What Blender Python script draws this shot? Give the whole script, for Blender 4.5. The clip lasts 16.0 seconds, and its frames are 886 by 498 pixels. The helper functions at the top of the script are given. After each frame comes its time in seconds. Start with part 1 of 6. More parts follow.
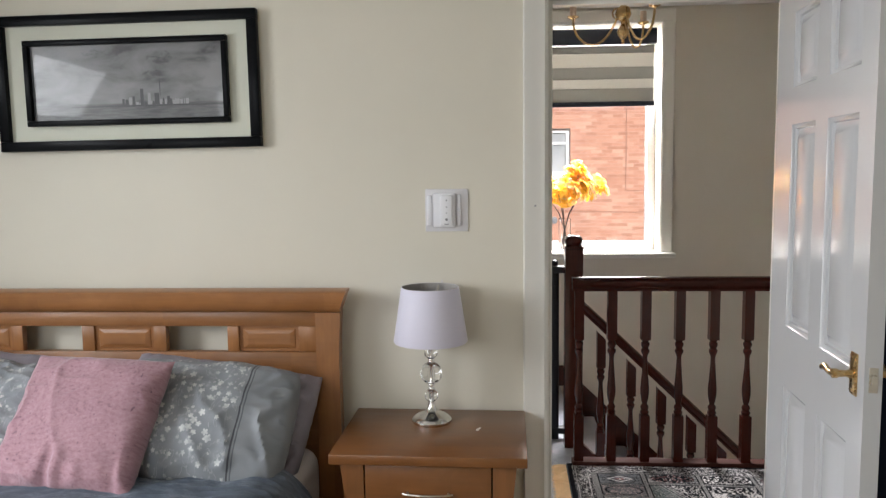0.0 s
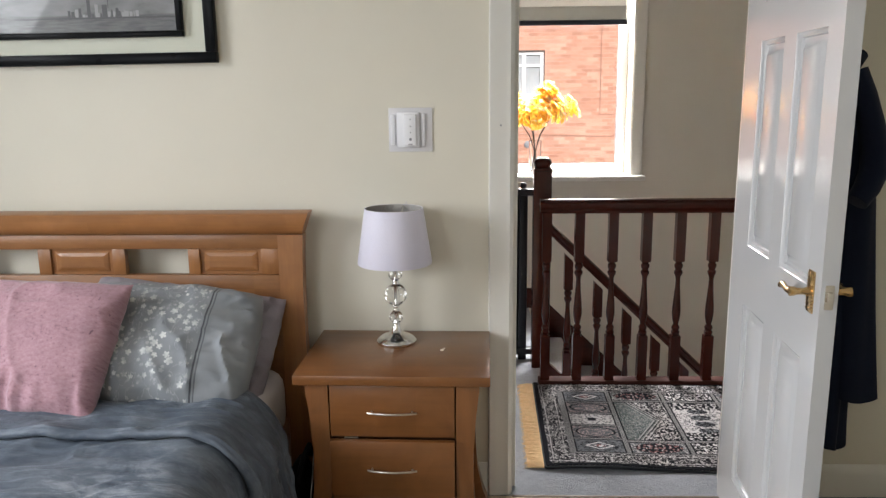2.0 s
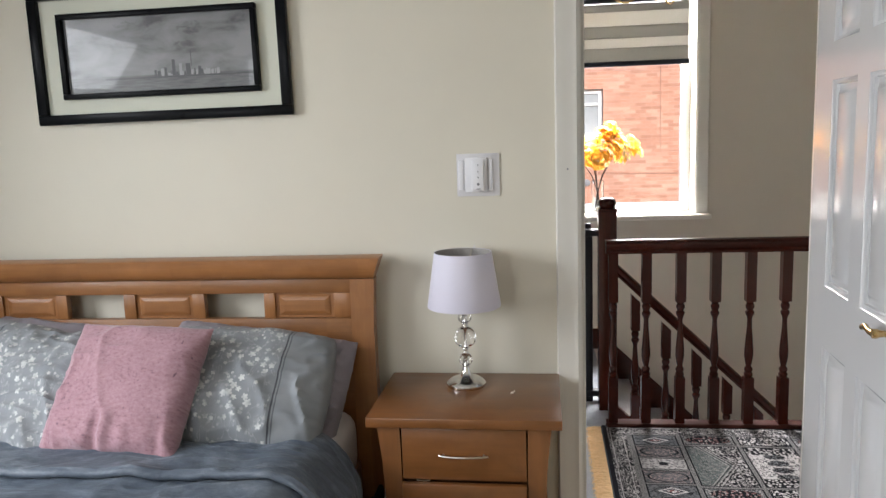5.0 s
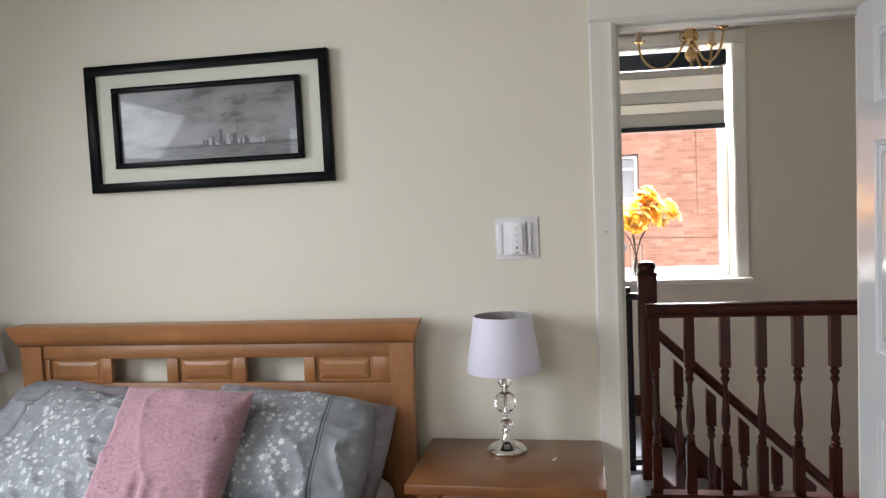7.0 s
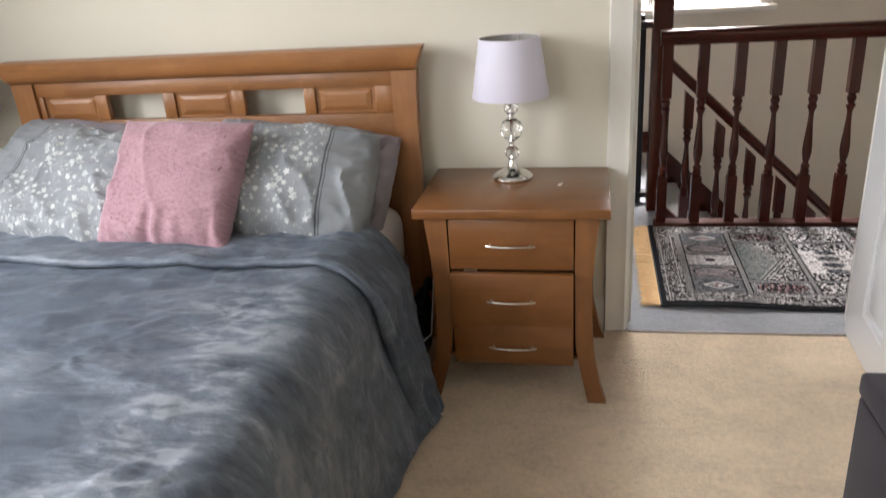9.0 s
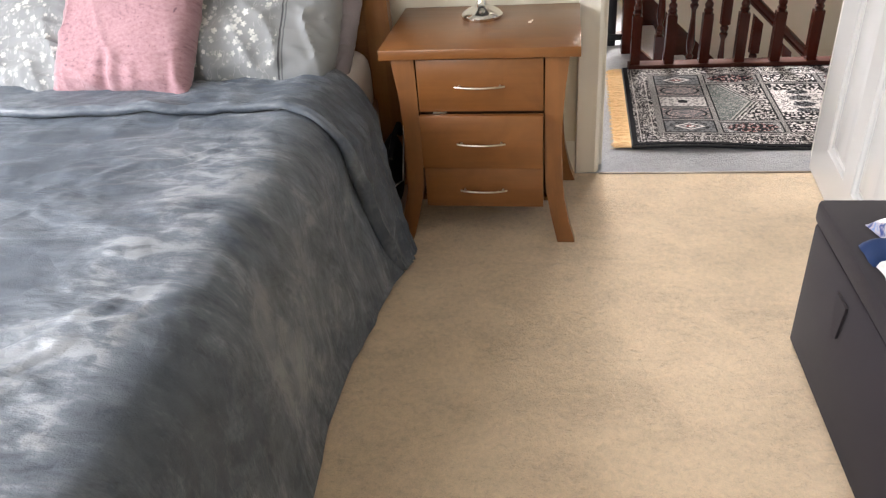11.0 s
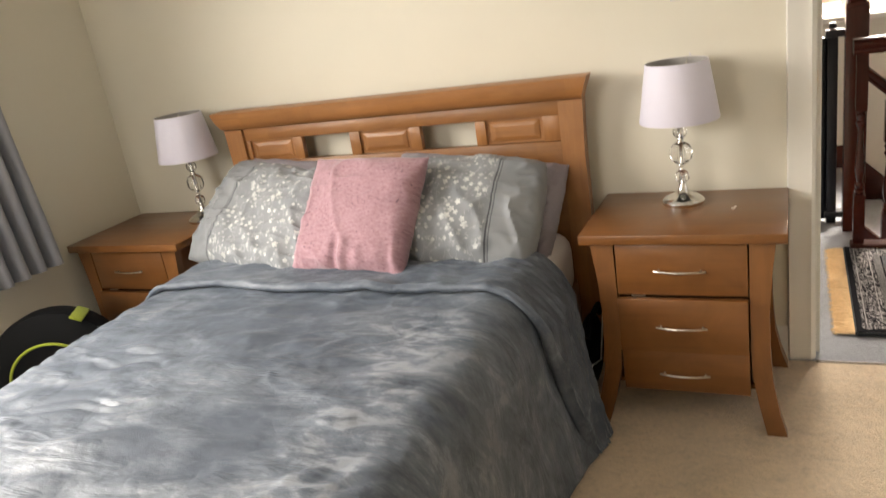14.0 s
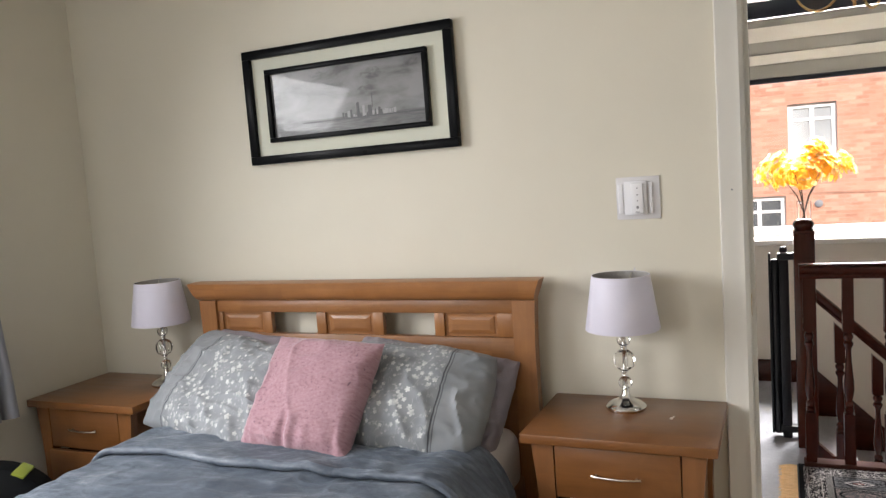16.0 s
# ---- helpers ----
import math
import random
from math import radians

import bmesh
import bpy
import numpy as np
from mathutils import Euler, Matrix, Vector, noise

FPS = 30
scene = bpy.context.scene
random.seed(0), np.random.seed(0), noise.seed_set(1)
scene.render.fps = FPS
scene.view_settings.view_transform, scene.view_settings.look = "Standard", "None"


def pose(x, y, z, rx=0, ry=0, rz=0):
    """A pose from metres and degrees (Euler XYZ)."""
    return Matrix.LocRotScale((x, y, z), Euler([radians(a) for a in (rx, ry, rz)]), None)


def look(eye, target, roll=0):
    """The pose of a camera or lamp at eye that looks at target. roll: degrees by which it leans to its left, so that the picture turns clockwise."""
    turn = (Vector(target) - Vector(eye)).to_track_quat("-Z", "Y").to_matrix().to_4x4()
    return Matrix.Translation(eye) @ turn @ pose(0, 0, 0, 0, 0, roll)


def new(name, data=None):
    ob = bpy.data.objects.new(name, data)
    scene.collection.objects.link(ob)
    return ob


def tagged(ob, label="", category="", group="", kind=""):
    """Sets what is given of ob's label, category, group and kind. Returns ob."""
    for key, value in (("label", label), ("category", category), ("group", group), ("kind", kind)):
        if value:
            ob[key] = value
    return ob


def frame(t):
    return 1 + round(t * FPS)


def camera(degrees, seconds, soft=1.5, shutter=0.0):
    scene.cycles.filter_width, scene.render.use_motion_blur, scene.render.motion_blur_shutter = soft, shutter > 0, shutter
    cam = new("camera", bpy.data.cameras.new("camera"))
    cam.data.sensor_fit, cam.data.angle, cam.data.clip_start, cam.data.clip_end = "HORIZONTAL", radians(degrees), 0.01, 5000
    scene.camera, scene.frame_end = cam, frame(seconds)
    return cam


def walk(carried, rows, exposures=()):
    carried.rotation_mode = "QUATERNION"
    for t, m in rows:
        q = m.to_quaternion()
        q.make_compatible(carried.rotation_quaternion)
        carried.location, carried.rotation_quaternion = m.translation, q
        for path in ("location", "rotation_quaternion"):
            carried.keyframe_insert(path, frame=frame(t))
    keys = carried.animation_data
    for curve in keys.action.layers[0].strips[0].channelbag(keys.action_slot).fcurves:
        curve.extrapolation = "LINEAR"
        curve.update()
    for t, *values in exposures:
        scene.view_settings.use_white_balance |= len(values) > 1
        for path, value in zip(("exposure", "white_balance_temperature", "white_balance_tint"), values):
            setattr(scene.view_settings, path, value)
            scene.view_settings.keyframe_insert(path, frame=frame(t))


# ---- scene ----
cam = camera(60.7, 16.0, 1.25, 0.3)
PATH = [
    (0, (-0.185, -2.551, 1.429), (-0.319, -0.566, 1.228), -0.7),
    (0.5, (-0.179, -2.555, 1.44), (-0.319, -0.563, 1.324), -0.9),
    (0.7, (-0.179, -2.557, 1.439), (-0.314, -0.564, 1.342), -0.9),
    (1, (-0.184, -2.549, 1.446), (-0.308, -0.557, 1.322), -0.7),
    (1.5, (-0.169, -2.54, 1.415), (-0.278, -0.561, 1.148), -1.3),
    (2, (-0.153, -2.52, 1.41), (-0.221, -0.561, 1.014), -0.6),
    (2.5, (-0.154, -2.522, 1.41), (-0.21, -0.574, 0.964), -0.1),
    (3, (-0.166, -2.529, 1.41), (-0.253, -0.586, 0.94), -0.2),
    (3.5, (-0.172, -2.532, 1.406), (-0.294, -0.589, 0.946), -1.0),
    (4, (-0.172, -2.541, 1.412), (-0.337, -0.599, 0.964), -1.6),
    (4.5, (-0.178, -2.552, 1.421), (-0.36, -0.6, 1.025), -1.5),
    (5, (-0.185, -2.553, 1.43), (-0.405, -0.587, 1.139), -1.9),
    (5.2, (-0.187, -2.559, 1.43), (-0.426, -0.59, 1.175), -1.9),
    (7.5, (-0.196, -2.564, 1.419), (-0.532, -0.595, 1.306), -2.0),
    (8, (-0.194, -2.549, 1.399), (-0.56, -0.605, 1.107), -2.0),
    (8.5, (-0.2, -2.536, 1.378), (-0.559, -0.63, 0.889), -2.5),
    (9, (-0.201, -2.517, 1.336), (-0.537, -0.691, 0.591), -3.8),
    (9.5, (-0.172, -2.511, 1.308), (-0.476, -0.777, 0.358), -4.8),
    (9.6, (-0.184, -2.506, 1.299), (-0.469, -0.79, 0.312), -4.9),
    (11.8, (-0.155, -2.555, 1.295), (-0.443, -0.953, 0.133), -4.7),
    (12, (-0.145, -2.541, 1.286), (-0.507, -0.997, 0.067), -5.7),
    (12.5, (-0.185, -2.548, 1.297), (-0.8, -1.094, 0.069), -10.4),
    (13, (-0.203, -2.52, 1.353), (-1.001, -1.064, 0.239), -14.2),
    (13.5, (-0.21, -2.54, 1.362), (-0.955, -0.923, 0.451), -12.4),
    (14, (-0.131, -2.568, 1.369), (-0.93, -0.849, 0.73), -9.2),
    (14.5, (-0.051, -2.572, 1.363), (-0.948, -0.857, 0.857), -8.1),
    (15, (-0.014, -2.59, 1.409), (-0.887, -0.844, 0.976), -7.2),
    (15.5, (0.015, -2.604, 1.42), (-0.802, -0.801, 1.137), -5.4),
    (16, (0.031, -2.611, 1.422), (-0.742, -0.776, 1.23), -4.0),
]
LIGHT = [(0.0, -0.02, 6350, 10), (2.0, 0.14, 6350, 10), (5.0, 0.09, 6300, 10), (7.5, 0.05, 6200, 11), (8.5, 0.21, 6250, 11), (9.0, 0.4, 6500, 12), (9.5, 0.67, 6700, 12), (12.0, 0.88, 6850, 13), (12.5, 0.81, 7700, 12), (13.0, 0.79, 8500, 12), (13.5, 0.71, 8600, 11), (14.0, 0.52, 7600, 12), (14.5, 0.37, 7350, 13), (16.0, 0.22, 6600, 12)]
walk(cam, [(t, look(eye, target, roll)) for t, eye, target, roll in PATH], LIGHT)

# ---- world, sun, windows' daylight ----
world = bpy.data.worlds.new("sky")
scene.world = world
world.use_nodes = True
_wn = world.node_tree
_bg = _wn.nodes["Background"]
_sky = _wn.nodes.new("ShaderNodeTexSky")
_sky.sky_type, _sky.sun_disc = "NISHITA", False
_sky.sun_elevation, _sky.sun_rotation = radians(27), radians(164)
_wn.links.new(_sky.outputs[0], _bg.inputs[0])
_bg.inputs[1].default_value = 0.14


def sun_lamp():
    d = bpy.data.lights.new("sun", "SUN")
    d.energy, d.angle, d.color = 4.8, radians(3), (1.0, 0.95, 0.88)
    ob = new("sun", d)
    ob.matrix_basis = look((0, 0, 0), (-0.25, 0.85, -0.46))
    return ob


def window_light(name, place, target, w, h, power, colour):
    d = bpy.data.lights.new(name, "AREA")
    d.shape, d.size, d.size_y, d.energy, d.color = "RECTANGLE", w, h, power, colour
    d.spread = radians(148)
    ob = new(name, d)
    ob.matrix_basis = look(place, target)
    return ob


sun_lamp()
window_light("window_daylight", (-3.10, -1.80, 1.60), (-1.5, -1.85, 0.50), 1.35, 1.25, 72, (0.96, 0.98, 1.0))
window_light("window_daylight", (-1.95, -4.30, 1.60), (-1.60, -2.70, 0.65), 1.30, 1.25, 22, (0.96, 0.98, 1.0))
window_light("window_daylight", (0.42, 3.15, 2.29), (0.28, 0.60, 0.0), 1.30, 0.8, 330, (1.0, 0.97, 0.95))

# ---- materials ----


class Nodes:
    """Short calls for building a node tree."""

    def __init__(self, m):
        self.t = m.node_tree
        self.p = self.t.nodes["Principled BSDF"]

    def node(self, kind, **sets):
        n = self.t.nodes.new(kind)
        for k, v in sets.items():
            setattr(n, k, v)
        return n

    def feed(self, socket, v):
        if isinstance(v, bpy.types.NodeSocket):
            self.t.links.new(v, socket)
        else:
            socket.default_value = v

    def math(self, op, a, b=0.0, c=0.0):
        n = self.node("ShaderNodeMath", operation=op)
        for s, v in zip(n.inputs, (a, b, c)):
            self.feed(s, v)
        return n.outputs[0]

    def coord(self, which="Object", scale=(1, 1, 1), shift=(0, 0, 0), turn=0.0):
        c = self.node("ShaderNodeTexCoord")
        m = self.node("ShaderNodeMapping")
        m.inputs["Scale"].default_value = scale
        m.inputs["Location"].default_value = shift
        m.inputs["Rotation"].default_value = (0, 0, turn)
        self.t.links.new(c.outputs[which], m.inputs[0])
        return m.outputs[0]

    def noise(self, vec, scale, detail=4.0, rough=0.55, warp=0.0):
        n = self.node("ShaderNodeTexNoise")
        self.t.links.new(vec, n.inputs["Vector"])
        n.inputs["Scale"].default_value, n.inputs["Detail"].default_value = scale, detail
        n.inputs["Roughness"].default_value, n.inputs["Distortion"].default_value = rough, warp
        return n.outputs[0]

    def ramp(self, f, stops):
        n = self.node("ShaderNodeValToRGB")
        e = n.color_ramp.elements
        while len(e) < len(stops):
            e.new(0.5)
        for el, (pos, col) in zip(e, stops):
            el.position = pos
            el.color = (*col, 1) if len(col) == 3 else col
        self.feed(n.inputs[0], f)
        return n.outputs[0]

    def band(self, f, lo, hi):
        """0 below lo, 1 above hi."""
        n = self.node("ShaderNodeMapRange", clamp=True)
        self.feed(n.inputs[0], f)
        n.inputs[1].default_value, n.inputs[2].default_value = lo, hi
        return n.outputs[0]

    def mix(self, f, a, b, how="MIX"):
        n = self.node("ShaderNodeMix", data_type="RGBA", blend_type=how)
        for s, v in ((n.inputs[0], f), (n.inputs[6], a), (n.inputs[7], b)):
            if isinstance(v, tuple) and len(v) == 3:
                v = (*v, 1)
            self.feed(s, v)
        return n.outputs[2]

    def bump(self, height, strength, distance=0.01, normal=None):
        n = self.node("ShaderNodeBump")
        n.inputs["Strength"].default_value, n.inputs["Distance"].default_value = strength, distance
        self.feed(n.inputs["Height"], height)
        if normal is not None:
            self.t.links.new(normal, n.inputs["Normal"])
        return n.outputs[0]

    def out(self, colour=None, rough=None, normal=None, **more):
        for key, v in (("Base Color", colour), ("Roughness", rough), ("Normal", normal), *((k.replace("_", " "), v) for k, v in more.items())):
            if v is None:
                continue
            if isinstance(v, tuple) and len(v) == 3:
                v = (*v, 1)
            self.feed(self.p.inputs[key], v)


def material(name):
    m = bpy.data.materials.new(name)
    m.use_nodes = True
    return m, Nodes(m)


def shade(c, k):
    return tuple(v * k for v in c)


def paint(name, col, rough=0.6, grain=0.03, bump=0.12, scale=90, spec=0.5):
    m, n = material(name)
    v = n.coord()
    big, fine = n.noise(v, 1.7, 5), n.noise(v, scale, 3)
    c = n.ramp(big, [(0.3, shade(col, 1 - grain)), (0.7, shade(col, 1 + grain))])
    r = n.math("MULTIPLY_ADD", n.noise(v, 9, 3), 0.15, rough - 0.075)
    n.out(c, r, n.bump(fine, bump, 0.002), Specular_IOR_Level=spec)
    return m


def wood(name, col, axis, rough=0.36, gloss=0.3, dark=0.62, spec=0.5, light=1.28, blocks=0.16):
    """Stained timber with its grain along the axis (0, 1 or 2)."""
    m, n = material(name)
    info = n.node("ShaderNodeObjectInfo")
    s = [16.0, 16.0, 16.0]
    s[axis] = 1.1
    c = n.node("ShaderNodeTexCoord")
    add = n.node("ShaderNodeVectorMath", operation="ADD")
    n.t.links.new(c.outputs["Object"], add.inputs[0])
    shift = n.math("MULTIPLY", info.outputs["Random"], 37.0)
    cmb = n.node("ShaderNodeCombineXYZ")
    for i in range(3):
        n.t.links.new(shift, cmb.inputs[i])
    n.t.links.new(cmb.outputs[0], add.inputs[1])
    mp = n.node("ShaderNodeMapping")
    mp.inputs["Scale"].default_value = s
    n.t.links.new(add.outputs[0], mp.inputs[0])
    g1 = n.noise(mp.outputs[0], 1.6, 6, 0.6, 0.6)
    g2 = n.noise(mp.outputs[0], 9.0, 3, 0.5)
    g = n.math("MULTIPLY_ADD", g2, 0.3, n.math("MULTIPLY", g1, 0.7))
    snap, wn = n.node("ShaderNodeVectorMath", operation="SNAP"), n.node("ShaderNodeTexWhiteNoise", noise_dimensions="3D")
    cell = [0.055, 0.055, 0.055]
    cell[axis] = 0.33
    n.t.links.new(add.outputs[0], snap.inputs[0])
    snap.inputs[1].default_value = cell
    n.t.links.new(snap.outputs[0], wn.inputs[0])
    tone = n.math("MULTIPLY_ADD", wn.outputs[0], blocks, n.math("MULTIPLY_ADD", info.outputs["Random"], 0.10, 0.76))
    base = n.ramp(g, [(0.3, shade(col, dark)), (0.5, col), (0.72, shade(col, light))])
    mottle = n.noise(add.outputs[0], 7.0, 4, 0.6, 0.8)
    base = n.mix(1.0, base, n.ramp(mottle, [(0.3, (0.86, 0.84, 0.82)), (0.7, (1.08, 1.08, 1.08))]), "MULTIPLY")
    hue = n.mix(1.0, base, n.ramp(tone, [(0.76, (0.76, 0.75, 0.74)), (1.0, (1, 1, 1))]), "MULTIPLY")
    n.out(hue, n.math("MULTIPLY_ADD", g1, 0.2, rough - 0.1), n.bump(g2, 0.10, 0.001), Coat_Weight=gloss, Coat_Roughness=0.25, Specular_IOR_Level=spec)
    return m


def metal(name, col, rough=0.2, spread=0.25):
    m, n = material(name)
    v = n.coord()
    n.out(n.ramp(n.noise(v, 60, 3), [(0.3, shade(col, 0.85)), (0.7, col)]), n.math("MULTIPLY_ADD", n.noise(v, 35, 4), spread, max(rough - 0.1, 0.02)), Metallic=1.0)
    return m


def cloth(name, col, scale=420, rough=0.9, sheen=0.2, spread=0.14, bump=0.3, blotch=6):
    m, n = material(name)
    v = n.coord()
    weave, soft = n.noise(v, scale, 2), n.noise(v, blotch, 4)
    c = n.mix(0.5, n.ramp(soft, [(0.3, shade(col, 1 - spread)), (0.7, shade(col, 1 + spread))]), n.ramp(weave, [(0.3, shade(col, 0.8)), (0.7, shade(col, 1.2))]))
    n.out(c, rough, n.bump(weave, bump, 0.002), Sheen_Weight=sheen, Sheen_Roughness=0.5, Specular_IOR_Level=0.15)
    return m


def carpet(name, col, scale=260, spread=0.1):
    m, n = material(name)
    v = n.coord()
    tuft = n.noise(v, scale, 3, 0.7)
    clump = n.noise(v, 62, 4, 0.65, 0.5)
    lay = n.noise(n.coord(scale=(1.0, 1.5, 1.0), turn=0.35), 4.4, 7, 0.66, 0.5)
    tread = n.band(n.noise(n.coord(scale=(1.0, 2.2, 1.0), turn=-0.3), 24, 3, 0.6, 0.8), 0.60, 0.70)
    f = n.math("ADD", n.math("MULTIPLY", tuft, 0.30), n.math("ADD", n.math("MULTIPLY", clump, 0.34), n.math("MULTIPLY", lay, 0.46)))
    c = n.ramp(f, [(0.40, shade(col, 0.74)), (0.545, col), (0.68, shade(col, 1.18))])
    c = n.mix(n.math("MULTIPLY", tread, 0.30), c, shade(col, 0.62))
    b1 = n.bump(n.math("SUBTRACT", n.math("ADD", clump, n.math("MULTIPLY", lay, 1.4)), n.math("MULTIPLY", tread, 0.5)), 0.6, 0.014)
    n.out(c, 0.95, n.bump(tuft, 0.9, 0.006, b1), Sheen_Weight=0.15)
    return m


CREAM = paint("cream_emulsion", (0.69, 0.655, 0.555))
CEIL = paint("white_ceiling_paint", (0.80, 0.79, 0.76))
GREYWALL = paint("grey_beige_emulsion", (0.62, 0.58, 0.505))
GLOSSW = paint("white_gloss_paint", (0.585, 0.595, 0.61), rough=0.17, grain=0.015, bump=0.05, scale=30, spec=0.45)
SATINW = paint("white_satin_paint", (0.71, 0.695, 0.645), rough=0.35, grain=0.03, bump=0.06, scale=60)
UPVC = paint("white_plastic", (0.82, 0.83, 0.84), rough=0.3, grain=0.01, bump=0.02)
PLASTIC = paint("matt_white_plastic", (0.80, 0.80, 0.83), rough=0.45, grain=0.01, bump=0.02)
GREYPL = paint("grey_plastic", (0.25, 0.25, 0.27), rough=0.5, grain=0.03)
BLACKPL = paint("black_plastic", (0.010, 0.012, 0.016), rough=0.4, grain=0.1, spec=0.25)
BLACKFRAME = paint("black_lacquer", (0.0035, 0.004, 0.005), rough=0.30, grain=0.15, bump=0.02, spec=0.09)
HONEY = (0.345, 0.150, 0.050)
WOOD_X, WOOD_Y, WOOD_Z = (wood("honey_stained_wood_" + "xyz"[i], HONEY, i, dark=0.80, light=1.16) for i in range(3))
WALNUTTY = (0.248, 0.099, 0.029)
NS_X, NS_Z = (wood("brown_stained_wood_" + "xz"[i], WALNUTTY, 2 * i, 0.33, dark=0.86, light=1.10, blocks=0.07) for i in range(2))
MAHO = (0.046, 0.0085, 0.0046)
MAHO_X, MAHO_Z = (wood("mahogany_stain_" + "xz"[i], MAHO, 2 * i, 0.20, 0.06, 0.8, 0.28) for i in range(2))
CHROME = metal("polished_chrome", (0.84, 0.83, 0.81), 0.17, 0.10)
BRUSHED = metal("brushed_steel", (0.62, 0.58, 0.52), 0.3)
BRASS = metal("brass", (0.66, 0.46, 0.22), 0.22)
BEIGE = carpet("beige_carpet", (0.70, 0.555, 0.400))
GREYCARPET = carpet("grey_carpet", (0.335, 0.350, 0.385), 320)
STAIRCARPET = carpet("light_grey_stair_carpet", (0.36, 0.36, 0.37), 320)
SHADE_CLOTH = cloth("lilac_satin", (0.70, 0.68, 0.79), 700, 0.42, 0.4, 0.04, 0.08)
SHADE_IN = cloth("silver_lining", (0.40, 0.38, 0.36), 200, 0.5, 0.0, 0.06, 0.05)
MAUVE = cloth("mauve_cotton", (0.27, 0.247, 0.28), 500, 0.85, 0.15, 0.08, 0.15)
SHEET = cloth("white_sheet", (0.74, 0.70, 0.68), 500, 0.9, 0.1, 0.05, 0.15)
CURTAIN = cloth("grey_curtain_cloth", (0.30, 0.31, 0.34), 600, 0.85, 0.2, 0.06, 0.15)
OTTO = cloth("charcoal_linen", (0.024, 0.021, 0.027), 520, 0.95, 0.06, 0.12, 0.3)
NAVY = cloth("navy_wool", (0.008, 0.012, 0.028), 300, 0.95, 0.1, 0.2, 0.3)
BAGCLOTH = cloth("black_nylon", (0.005, 0.0055, 0.0065), 600, 0.8, 0.0, 0.2, 0.2)
LIME = cloth("lime_webbing", (0.27, 0.32, 0.04), 700, 0.8, 0.1, 0.1, 0.2)
FRINGE = cloth("straw_fringe", (0.72, 0.50, 0.27), 500, 0.9, 0.2, 0.2, 0.4, 60)
BLINDN = paint("navy_blind_cassette", (0.02, 0.028, 0.045), rough=0.4)


def glass_material(name, tint=(1, 1, 1), rough=0.0):
    m, n = material(name)
    n.out(tint, rough, Transmission_Weight=1.0, IOR=1.45)
    return m


def sheer(name, col, through_it, rough=0.9):
    """Cloth that lets part of the light pass."""
    m, n = material(name)
    v = n.coord()
    c = n.ramp(n.noise(v, 300, 2), [(0.3, shade(col, 0.92)), (0.7, shade(col, 1.06))])
    n.out(c, rough)
    tr, mx = n.node("ShaderNodeBsdfTranslucent"), n.node("ShaderNodeMixShader")
    n.t.links.new(c, tr.inputs[0])
    mx.inputs[0].default_value = through_it
    n.t.links.new(n.p.outputs[0], mx.inputs[1])
    n.t.links.new(tr.outputs[0], mx.inputs[2])
    n.t.links.new(mx.outputs[0], n.t.nodes["Material Output"].inputs[0])
    return m


def pane_material():
    """Thin glazing: clear, with a weak mirror."""
    m = bpy.data.materials.new("window_glass")
    m.use_nodes = True
    t = m.node_tree
    t.nodes.remove(t.nodes["Principled BSDF"])
    clear, gloss = t.nodes.new("ShaderNodeBsdfTransparent"), t.nodes.new("ShaderNodeBsdfGlossy")
    gloss.inputs["Roughness"].default_value = 0.02
    fr, mx = t.nodes.new("ShaderNodeFresnel"), t.nodes.new("ShaderNodeMixShader")
    fr.inputs[0].default_value = 1.45
    t.links.new(fr.outputs[0], mx.inputs[0])
    t.links.new(clear.outputs[0], mx.inputs[1])
    t.links.new(gloss.outputs[0], mx.inputs[2])
    t.links.new(mx.outputs[0], t.nodes["Material Output"].inputs[0])
    return m


BLINDW = sheer("white_blind_fabric", (0.72, 0.70, 0.65), 0.09)
BLINDG = sheer("grey_blind_fabric", (0.34, 0.33, 0.30), 0.16)
CRYSTAL = glass_material("crystal", (1, 1, 1))
PANE = pane_material()


